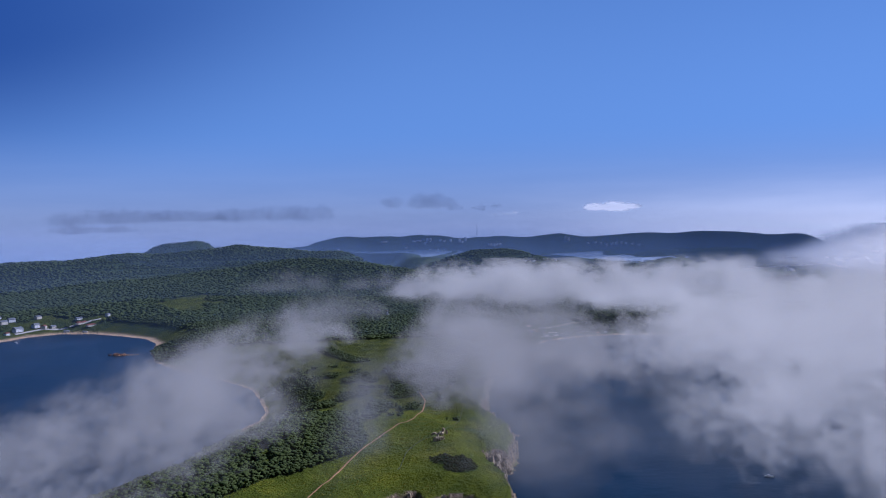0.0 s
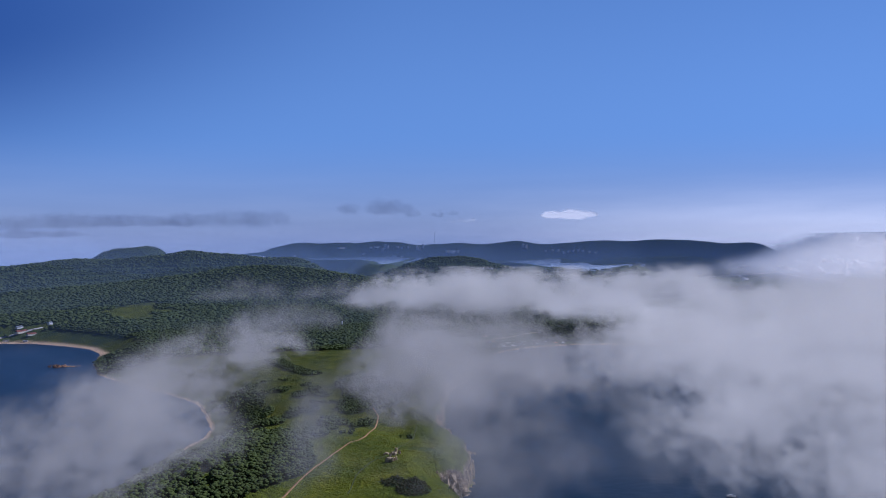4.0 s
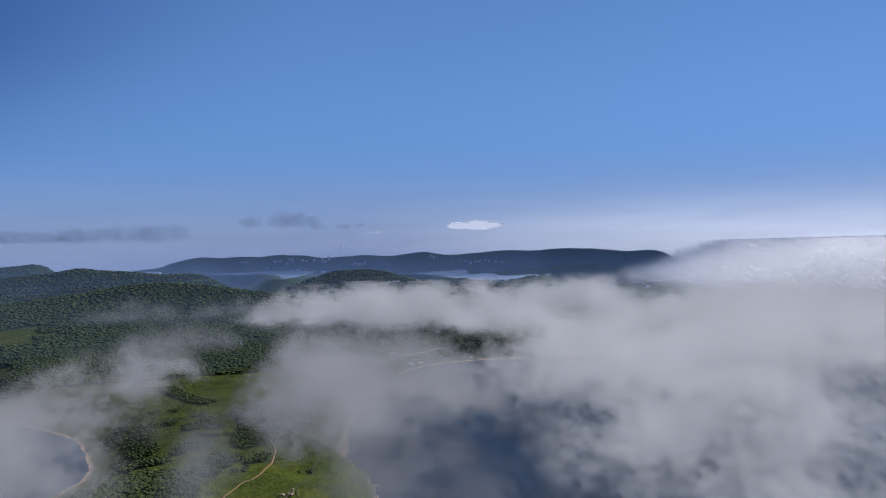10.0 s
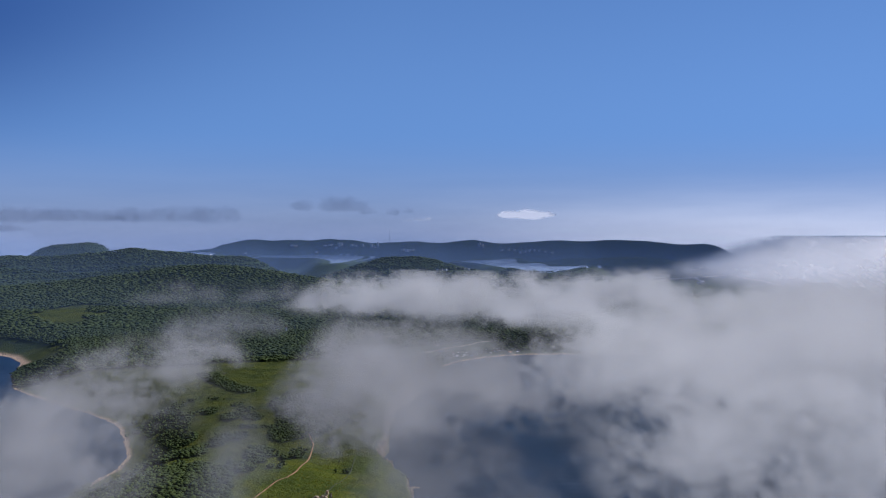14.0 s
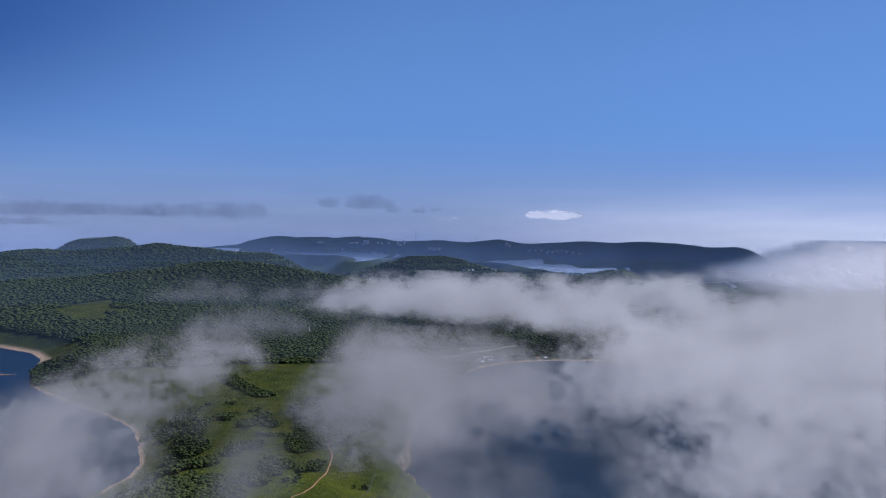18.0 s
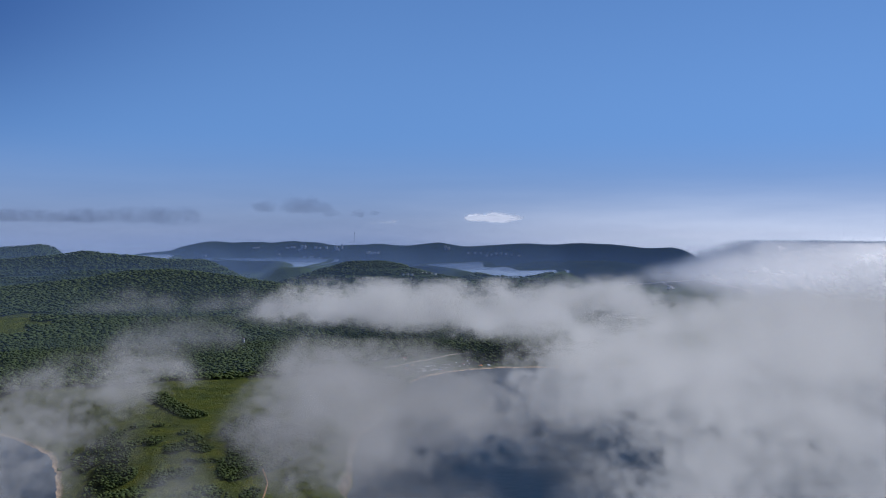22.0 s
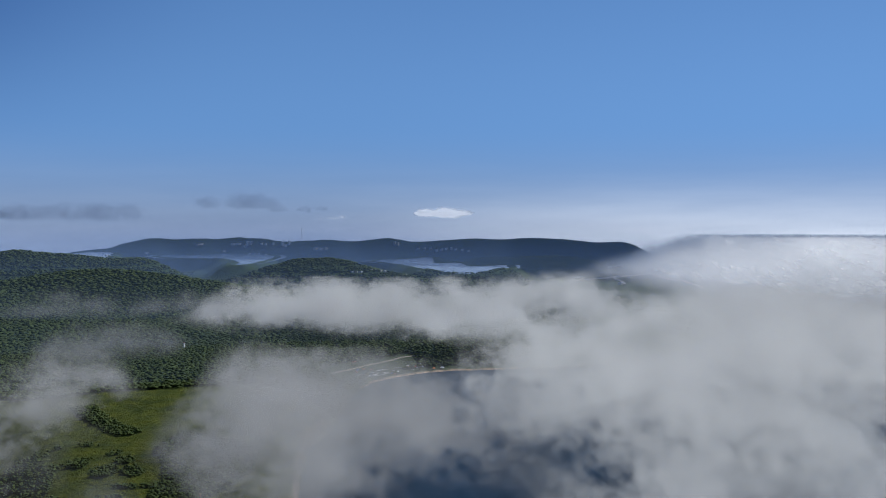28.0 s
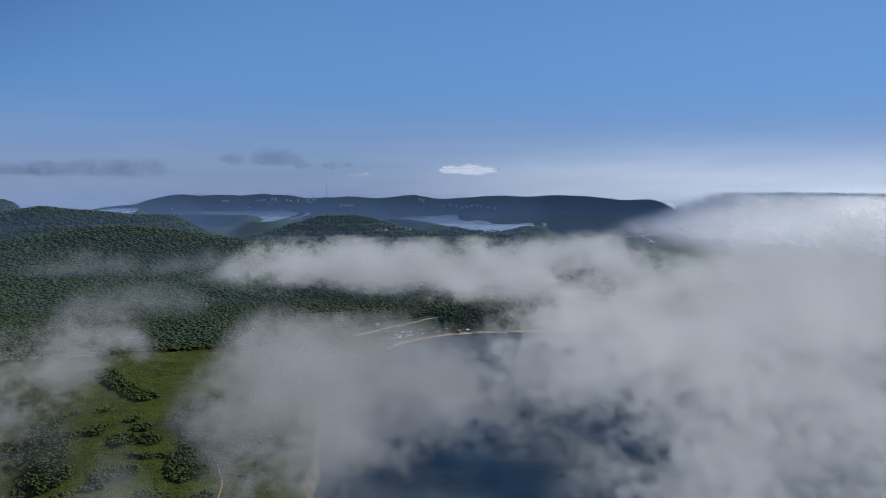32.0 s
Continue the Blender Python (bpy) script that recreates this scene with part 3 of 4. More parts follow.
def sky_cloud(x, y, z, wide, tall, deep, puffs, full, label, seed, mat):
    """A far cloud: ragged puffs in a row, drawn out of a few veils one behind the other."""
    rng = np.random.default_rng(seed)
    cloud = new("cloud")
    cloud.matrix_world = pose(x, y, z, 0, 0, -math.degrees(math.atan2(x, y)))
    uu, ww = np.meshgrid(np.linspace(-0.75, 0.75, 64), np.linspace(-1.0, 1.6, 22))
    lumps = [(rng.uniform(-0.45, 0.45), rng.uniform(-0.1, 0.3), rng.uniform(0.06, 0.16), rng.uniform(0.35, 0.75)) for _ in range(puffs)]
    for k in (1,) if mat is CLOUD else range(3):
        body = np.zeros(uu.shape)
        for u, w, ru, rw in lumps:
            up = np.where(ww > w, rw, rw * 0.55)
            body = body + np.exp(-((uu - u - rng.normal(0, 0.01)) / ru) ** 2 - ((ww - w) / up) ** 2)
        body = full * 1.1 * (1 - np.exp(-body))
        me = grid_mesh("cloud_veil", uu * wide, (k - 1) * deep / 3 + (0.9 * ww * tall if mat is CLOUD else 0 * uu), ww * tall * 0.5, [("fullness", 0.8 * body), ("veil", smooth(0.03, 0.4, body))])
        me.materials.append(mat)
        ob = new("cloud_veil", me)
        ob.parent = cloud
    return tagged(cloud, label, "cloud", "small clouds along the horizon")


for spec in ((818, 3441, 262, 235, 52, 100, 9, 2.2, "small bright white cloud low over the horizon", 1, CLOUD),
             (-1420, 4250, 262, 900, 105, 200, 11, 0.95, "long flat grey cloud over the western hills", 2, SHADED_CLOUD),
             (-720, 4420, 268, 620, 120, 200, 9, 0.95, "flat grey cloud over the western hills", 3, SHADED_CLOUD),
             (-1690, 4150, 208, 520, 60, 160, 7, 0.85, "thin grey cloud streak low over the hills", 4, SHADED_CLOUD),
             (60, 4480, 318, 420, 125, 200, 7, 0.85, "soft grey cloud low over the horizon", 5, SHADED_CLOUD),
             (330, 4470, 300, 260, 66, 160, 5, 0.75, "faint grey cloud over the far hills", 6, SHADED_CLOUD),
             (369, 3505, 244, 134, 31, 95, 5, 0.55, "small pale cloud over the far hills", 7, CLOUD)):
    sky_cloud(*spec)

# ---- building helpers ----


def part(name, bm, mat, parent, label=""):
    me = bpy.data.meshes.new(name)
    bm.to_mesh(me)
    bm.free()
    me.materials.append(mat)
    ob = new(name, me)
    ob.parent = parent
    return tagged(ob, label)


def thing(name, x, y, z, turn, label, category, group="", kind=""):
    ob = new(name)
    ob.matrix_world = pose(x, y, z, 0, 0, turn)
    return tagged(ob, label, category, group, kind)


def box(bm, cx, cy, cz, sx, sy, sz, turn=0.0, bevel=0.0):
    made = bmesh.ops.create_cube(bm, size=1, matrix=pose(cx, cy, cz, 0, 0, turn) @ Matrix.Diagonal((sx, sy, sz, 1)))
    if bevel:
        edges = list({e for v in made["verts"] for e in v.link_edges})
        bmesh.ops.bevel(bm, geom=edges, offset=bevel, segments=1, affect="EDGES")
    return bm


def ground_at(x, y):
    return float(height(np.array([x]), np.array([y]))[0][0])


ICO_V, ICO_F = ico(1)
FINE_V, FINE_F = ico(2)


def clumps_mesh(name, centres, radii, squash, seed, jitter=0.34, fine=False):
    """Many ragged lumps of foliage or stone in one mesh."""
    rng = np.random.default_rng(seed)
    base, faces = (FINE_V, FINE_F) if fine else (ICO_V, ICO_F)
    n, k = len(centres), len(base)
    spin = rng.uniform(0, math.tau, n)
    c, s = np.cos(spin)[:, None], np.sin(spin)[:, None]
    bulge = 1 + rng.uniform(-jitter, jitter, (n, k))
    bx = (base[None, :, 0] * c - base[None, :, 1] * s) * bulge
    by = (base[None, :, 0] * s + base[None, :, 1] * c) * bulge
    bz = base[None, :, 2] * bulge * squash
    co = np.stack([bx, by, bz], -1) * np.asarray(radii)[:, None, None] + np.asarray(centres)[:, None, :]
    tri = (faces[None] + (np.arange(n) * k)[:, None, None]).reshape(-1, 3)
    me = bpy.data.meshes.new(name)
    me.vertices.add(n * k), me.loops.add(tri.size), me.polygons.add(len(tri))
    me.vertices.foreach_set("co", co.astype(np.float32).ravel())
    me.loops.foreach_set("vertex_index", tri.astype(np.int32).ravel())
    me.polygons.foreach_set("loop_start", np.arange(0, tri.size, 3, dtype=np.int32))
    me.update(calc_edges=True)
    return me


def foliage_material(name, dark, light):
    m, n, l, p = material(name)
    isl = n.new("ShaderNodeNewGeometry").outputs["Random Per Island"]
    tree = n.new("ShaderNodeObjectInfo").outputs["Random"]
    f = noise_node(n, l, 0.9, 5, 0.7)
    broad = noise_node(n, l, 0.02, 3)
    mixed = maths(n, l, "ADD", maths(n, l, "MULTIPLY", isl, 0.22), maths(n, l, "MULTIPLY", f, 0.30))
    mixed = maths(n, l, "ADD", mixed, maths(n, l, "ADD", maths(n, l, "MULTIPLY", broad, 0.38), maths(n, l, "MULTIPLY", tree, 0.10)))
    l.new(ramp(n, l, mixed, [(0.2, dark), (0.55, tuple((a + b) / 2 for a, b in zip(dark, light))), (0.9, light)]), p.inputs["Base Color"])
    p.inputs["Roughness"].default_value = 0.85
    p.inputs["Specular IOR Level"].default_value = 0.2
    relief(n, l, p, f, 0.45, 0.5)
    return m


LEAF = foliage_material("broadleaf_foliage", (0.030, 0.046, 0.010), (0.090, 0.112, 0.018))
LEAF_SCRUB = foliage_material("grey_green_scrub", (0.032, 0.036, 0.013), (0.10, 0.095, 0.03))
BARK = simple("bark", (0.10, 0.075, 0.055), 0.9, 0.35, 1.5)
ROCK = simple("sea_cliff_rock", (0.45, 0.34, 0.205), 0.9, 0.55, 0.5, bump=0.5)
DIRT = simple("bare_earth", (0.36, 0.20, 0.075), 0.95, 0.25, 0.4)
GRAVEL = simple("pale_gravel", (0.50, 0.46, 0.40), 0.95, 0.18, 0.3)
WHITE = simple("white_render", (0.74, 0.73, 0.70), 0.7, 0.08, 0.2)
CREAM = simple("cream_render", (0.66, 0.60, 0.48), 0.7, 0.1, 0.2)
ROOF_GREY = simple("grey_sheet_roof", (0.32, 0.33, 0.35), 0.5, 0.12, 0.4)
ROOF_RED = simple("rust_red_roof", (0.36, 0.13, 0.08), 0.7, 0.2, 0.4)
PANE = simple("dark_window_glass", (0.03, 0.04, 0.05), 0.15, 0.1, 0.5)
WOOD = simple("weathered_wood", (0.22, 0.16, 0.11), 0.85, 0.3, 0.8)
STEEL = simple("galvanised_steel", (0.5, 0.5, 0.5), 0.45, 0.15, 0.8, 0.6)
RUBBER = simple("black_rubber", (0.02, 0.02, 0.02), 0.8, 0.1, 2)

# ---- woods ----


def spots(x0, x1, y0, y1, step, seed):
    rng = np.random.default_rng(seed)
    px, py = np.meshgrid(np.arange(x0, x1, step), np.arange(y0, y1, step))
    px = px.ravel() + rng.uniform(-0.8, 0.8, px.size) * step
    py = py.ravel() + rng.uniform(-0.8, 0.8, py.size) * step
    z, edge = height(px, py)
    ok = (cover(px, py, edge) < 0.5) & (edge > 3.5) & (line_distance(px, py, TRACK) > 3.5) & (np.abs(np.arctan2(px, py)) < 0.68)
    ok &= (line_distance(px, py, WEST_BEACH) > 26 + 26 * smooth(-690, -600, px)) & (line_distance(px, py, EAST_BAY[4:9]) > 22)
    ok &= line_distance(px, py, [(150, 1310), (190, 1350), (270, 1400)]) > 16
    ok &= line_distance(px, py, [(-735, 1530), (-715, 1600), (-620, 1625)]) > 15
    for x, y, *_ in HOMES:
        ok &= np.hypot(px - x, np.minimum(py - y, 0) * 0.4 + np.maximum(py - y, 0)) > 12
    for _, level, _ring in LAKES:
        ok &= (np.abs(z - level) > 2) | (py < 2500)
    return np.stack([px, py, z], -1)[ok]


HOMES = [(-735, 1543, 35, 17, 10, 6.5), (-716, 1574, 30, 12, 9, 6.2), (-767, 1556, 25, 13, 9, 5.5), (-703, 1578, 60, 10, 8, 5.0), (-764, 1580, 15, 12, 9, 5.5),
         (-731, 1617, 30, 11, 8, 5.0), (-740, 1512, 40, 9, 7, 4.0), (-690, 1588, 20, 9, 7, 4.0), (-644, 1604, 25, 20, 8, 3.6), (-622, 1594, 20, 16, 7, 3.4),
         (-655, 1622, 20, 12, 7, 3.4), (-606, 1640, 30, 7, 6, 4.0), (-800, 1600, 30, 12, 8, 5.0)]
TRACK = [(-84, 440), (-72, 483), (-59, 529), (-44, 578), (-30, 612), (-20, 642), (-5, 683), (4, 730), (7, 776), (2, 812)]


def tree_kind(seed, tall, wide):
    """One tree at the origin: a tapered trunk with limbs, and a crown of ragged clumps with gaps."""
    rng = np.random.default_rng(seed)
    tree = new("tree")
    bm = bmesh.new()
    for k in range(5):
        a, lean = k * 1.26 + rng.uniform(-0.4, 0.4), 0 if k == 0 else rng.uniform(0.35, 0.75)
        low = Vector((0, 0, 0)) if k == 0 else Vector((0, 0, tall * rng.uniform(0.25, 0.45)))
        way = Vector((math.cos(a) * lean, math.sin(a) * lean, 1)).normalized()
        long = tall * (0.75 if k == 0 else rng.uniform(0.3, 0.45))
        wide0 = tall * (0.035 if k == 0 else 0.018)
        m = Matrix.Translation(low + way * long / 2) @ way.to_track_quat("Z", "Y").to_matrix().to_4x4()
        bmesh.ops.create_cone(bm, cap_ends=True, segments=6, radius1=wide0, radius2=wide0 * 0.35, depth=long, matrix=m)
    part("trunk", bm, BARK, tree)
    n = 22
    ang, rad = rng.uniform(0, math.tau, n), np.sqrt(rng.uniform(0.02, 1, n)) * wide * 0.36
    up = tall * (0.42 + 0.5 * rng.uniform(0, 1, n) * (1 - 0.55 * (rad / (wide * 0.36)) ** 2))
    centres = np.stack([np.cos(ang) * rad, np.sin(ang) * rad, up], -1)
    crown_mesh = clumps_mesh("crown", centres, rng.uniform(0.12, 0.23, n) * wide, 0.8, seed + 1, 0.4, True)
    # loose sprays of leaves round the clumps
    crown_mesh.materials.append(LEAF)
    crown = new("crown", crown_mesh)
    crown.parent = tree
    k = 46
    ang, rad = rng.uniform(0, math.tau, k), rng.uniform(0.25, 0.56, k) * wide
    up = tall * rng.uniform(0.4, 0.97, k)
    rad = rad * np.clip(1.35 - up / tall, 0.3, 1)
    sprays = clumps_mesh("leaf_spray", np.stack([np.cos(ang) * rad, np.sin(ang) * rad, up], -1), rng.uniform(0.03, 0.075, k) * wide, 0.6, seed + 2, 0.5)
    sprays.materials.append(LEAF)
    ob = new("leaf_spray", sprays)
    ob.parent = tree
    tagged(ob, kind="stuff")
    return tagged(tree, "broadleaf tree with a dense dark green crown", "tree", "trees of the headland wood")


near_spots = spots(-245, -30, 425, 760, 3.1, 3)
near_spots = near_spots[np.argsort(near_spots[:, 1] - 0.25 * near_spots[:, 0])]
kinds = [tree_kind(200 + k, t, w) for k, (t, w) in enumerate(((4.8, 4.6), (5.6, 5.0), (4.2, 4.2), (5.0, 5.4), (3.8, 4.0)))]
rng = np.random.default_rng(9)
for k, (x, y, z) in enumerate(near_spots[:270]):
    m = pose(x, y, z - 0.15, 0, 0, rng.uniform(0, 360))
    if k < len(kinds):
        kinds[k].matrix_world = m
    else:
        copy_thing(kinds[k % len(kinds)], m)


def woodland(name, label, at, low, high, per, seed, mat, fine=False, even=False):
    """A wood too dense to count: every tree is a few ragged clumps of foliage."""
    rng = np.random.default_rng(seed)
    size = rng.uniform(low, high, len(at))
    cs, rs = [], []
    for k in range(per):
        off = rng.normal(0, 0.36, (len(at), 2)) * size[:, None] * (0 if per == 1 else 1)
        up = size * (rng.uniform(0.5, 0.8, len(at)) if even else rng.uniform(0.35, 1.15, len(at)))
        cs.append(np.concatenate([at[:, :2] + off, (at[:, 2] + up)[:, None]], 1))
        rs.append(size * rng.uniform(0.34, 0.62, len(at)) * (1.5 if per == 1 else 1) * (1.3 if even else 1))
    me = clumps_mesh(name, np.concatenate(cs), np.concatenate(rs), 0.36 if even else 0.55, seed + 1, 0.28, fine)
    me.polygons.foreach_set("use_smooth", np.ones(len(me.polygons), bool))
    me.materials.append(mat)
    return tagged(new(name, me), label, "woodland", kind="stuff")


woodland("woodland", "dense dark green broadleaf wood on the headland", near_spots[270:], 1.7, 3.6, 11, 21, LEAF)
woodland("thicket", "scattered dark green bushes and thickets in the meadow", spots(-180, 60, 690, 1150, 2.6, 5), 1.3, 3.0, 4, 31, LEAF)
woodland("thicket", "low grey-green scrub on the cliff top", spots(-20, 60, 505, 690, 1.6, 6), 0.6, 1.3, 5, 33, LEAF_SCRUB)
woodland("woodland", "broadleaf forest covering the lower slopes", spots(-900, 640, 1130, 1600, 4.2, 7), 2.6, 4.8, 2, 41, LEAF, even=True)
woodland("woodland", "forest canopy over the middle hills", spots(-1150, 1000, 1600, 2100, 5.2, 8), 3.0, 5.2, 1, 51, LEAF, even=True)
woodland("woodland", "distant forest canopy on the far hills", spots(-1300, 1000, 2100, 3000, 9.0, 10), 3.6, 6.4, 1, 61, LEAF, even=True)
woodland("woodland", "distant forest canopy on the western peak", spots(-1500, -150, 3000, 3800, 10, 12), 3.0, 5.0, 1, 63, LEAF, even=True)
# low herbs and tussocks that break up the open grass
rng = np.random.default_rng(77)
px, py = rng.uniform(-170, 85, 9000), rng.uniform(455, 900, 9000)
tz, te = height(px, py)
open_ground = (cover(px, py, te) > 0.6) & (te > 5) & (fbm(px, py, 30, 3, 78) > -0.05) & (line_distance(px, py, TRACK) > 3)
px, py, tz = px[open_ground], py[open_ground], tz[open_ground]
tuss = clumps_mesh("tussocks", np.stack([px, py, tz + 0.1], -1), rng.uniform(0.25, 0.65, len(px)), 0.55, 79, 0.45)
tuss.materials.append(foliage_material("tussock_grass", (0.12, 0.125, 0.007), (0.28, 0.24, 0.016)))
tagged(new("tussocks", tuss), "yellow-green tussocks and herbs in the meadow", "grass", kind="stuff")

# ---- tracks and roads ----


def ribbon(name, line, wide, lift, mat, label, step=4.0):
    pts = []
    for (ax, ay), (bx, by) in zip(line, line[1:]):
        n = max(1, int(math.hypot(bx - ax, by - ay) / step))
        pts += [(ax + (bx - ax) * k / n, ay + (by - ay) * k / n) for k in range(n)]
    pts = np.array(pts + [line[-1]], float)
    for _ in range(6):
        pts[1:-1] = (pts[:-2] + 2 * pts[1:-1] + pts[2:]) / 4
    along = np.gradient(pts, axis=0)
    along /= np.linalg.norm(along, axis=1)[:, None]
    half = wide / 2 * (1 + 0.25 * fbm(pts[:, 0], pts[:, 1], 18, 2, 91))
    side = np.stack([-along[:, 1], along[:, 0]], -1) * half[:, None]
    grid = np.stack([pts - side * 1.15, pts - side, pts + side, pts + side * 1.15], 1)
    z = height(grid[..., 0], grid[..., 1])[0] + np.array([-0.3, lift, lift, -0.3])
    ob = new(name, grid_mesh(name, grid[..., 0], grid[..., 1], z))
    ob.data.materials.append(mat)
    return tagged(ob, label, "track", kind="structure")


ribbon("dirt_track", TRACK, 1.05, 0.22, DIRT, "worn orange-brown dirt track across the meadow", 2.0)
ribbon("footpath", [(-14, 545), (-12, 560), (-8, 580), (2, 598), (14, 606), (22, 640), (34, 690), (40, 735)], 0.6, 0.15,
       simple("trodden_grass", (0.075, 0.085, 0.03), 0.95, 0.25, 0.5), "narrow trodden footpath through the grass", 2.0)
ribbon("coast_road", [(1980, 3900), (1889, 3730), (1804, 3612), (1643, 3242), (1536, 2935), (1513, 2776), (1448, 2570), (1400, 2440)], 15, 2.0, GRAVEL,
       "pale main road along the eastern coast", 20)
ribbon("side_road", [(1643, 3242), (1519, 3122), (1374, 3019), (1202, 2933), (1034, 2668)], 9, 2.0, GRAVEL, "pale side road between low fields", 20)
ribbon("side_road", [(1374, 3019), (1300, 2800), (1193, 2560)], 9, 2.0, GRAVEL, "pale earth road towards the coast", 20)
ribbon("beach_road", [(140, 1290), (163, 1322), (190, 1352), (219, 1376), (266, 1408), (300, 1418)], 2.3, 0.3, simple("sandy_gravel", (0.30, 0.25, 0.18), 0.95, 0.2, 0.4), "pale gravel road behind the bay beach", 5)
ribbon("shore_road", [(-735, 1530), (-705, 1575), (-663, 1596), (-640, 1606), (-612, 1622)], 4, 0.5, GRAVEL, "pale gravel road behind the western beach", 5)

# ---- cliffs ----
cliff = thing("sea_cliff", 60, 560, 0, 0, "grey-brown jagged sea cliff below the meadow", "cliff", kind="structure")
rng = np.random.default_rng(14)


def crag_mesh(seed):
    """A broken upright slab of rock."""
    r = random.Random(seed)
    bm = bmesh.new()
    bmesh.ops.create_cone(bm, cap_ends=True, segments=6, radius1=0.62, radius2=0.38, depth=1, matrix=Matrix.Translation((0, 0, 0.5)))
    bmesh.ops.subdivide_edges(bm, edges=[e for e in bm.edges if abs(e.verts[0].co.z - e.verts[1].co.z) > 0.5], cuts=2)
    for v in bm.verts:
        v.co += Vector((r.uniform(-0.2, 0.2), r.uniform(-0.2, 0.2), r.uniform(-0.13, 0.13)))
    me = bpy.data.meshes.new("rock")
    bm.to_mesh(me)
    bm.free()
    me.materials.append(ROCK)
    return me


CRAGS = [crag_mesh(300 + k) for k in range(7)]


def set_crag(x, y, z, w, tall, parent, turn):
    ob = new("rock", CRAGS[rng.integers(len(CRAGS))])
    ob.parent = parent
    base = parent.matrix_world.translation
    ob.matrix_basis = pose(x - base.x, y - base.y, z - base.z, rng.uniform(-9, 9), rng.uniform(-9, 9), turn) @ Matrix.Diagonal((w, w * rng.uniform(0.6, 1.1), tall, 1))
    return ob


run = EAST_CLIFF[2:25]
for k in range(290):
    s = (k + rng.uniform(0, 1)) / 290 * (len(run) - 1)
    i = min(int(s), len(run) - 2)
    (ax, ay), (bx, by) = run[i], run[i + 1]
    u = s - i
    nx, ny = -(by - ay), bx - ax
    d = math.hypot(nx, ny)
    inland = rng.uniform(-2.5, 3.0)
    x, y = ax + (bx - ax) * u + nx / d * inland, ay + (by - ay) * u + ny / d * inland
    g = ground_at(x, y)
    tall = max(2.0, min(10.0, g * 0.5 + rng.uniform(0.5, 3)))
    set_crag(x, y, g - tall * 0.72, rng.uniform(1.8, 4.2), tall, cliff, rng.uniform(0, 360))
outcrop = thing("rock_outcrop", 16, 604, ground_at(16, 604) - 0.5, 0, "bare pinkish-brown rock outcrop in the meadow", "rock outcrop")
for k in range(14):
    x, y = 16 + rng.normal(0, 2.6), 600 + rng.normal(0, 7)
    set_crag(x, y, ground_at(x, y) - 1.2, rng.uniform(1.5, 3.6), rng.uniform(2.0, 4.5), outcrop, rng.uniform(0, 360))


RUST_ROCK = simple("rust_brown_rock", (0.24, 0.12, 0.055), 0.95, 0.5, 0.4, bump=0.5)


def sea_rock(x, y, spread, count, tall, label, mat=None):
    pile = thing("sea_rock", x, y, -0.8, 0, label, "rock", "rocks in the sea")
    for _ in range(count):
        ob = set_crag(x + rng.normal(0, spread), y + rng.normal(0, spread * 0.6), -0.8, rng.uniform(1.5, 4), tall * rng.uniform(0.4, 1), pile, rng.uniform(0, 360))
        if mat:
            ob.material_slots[0].link = "OBJECT"
            ob.material_slots[0].material = mat


sea_rock(71, 508, 1.2, 5, 2.5, "small grey rock standing in the sea below the cliff")
sea_rock(84, 712, 3.0, 7, 2.5, "dark rocks at the foot of the headland")
sea_rock(-456, 1264, 6.0, 26, 5.0, "rust-brown rocky islet in the blue bay", RUST_ROCK)
islet_sand = clumps_mesh("sand_spit", np.array([(0, 0, 0.2), (9, 1.5, 0.1), (17, 3, 0.0), (24, 5, -0.1)]), [7, 5, 4, 3], 0.14, 15, 0.2, True)
islet_sand.materials.append(DIRT)
spit = new("sand_spit", islet_sand)
spit.location = (-451, 1266, 0)
tagged(spit, "low pale sand spit beside the rocky islet", "sand spit", kind="structure")

# ---- houses of the western settlement ----


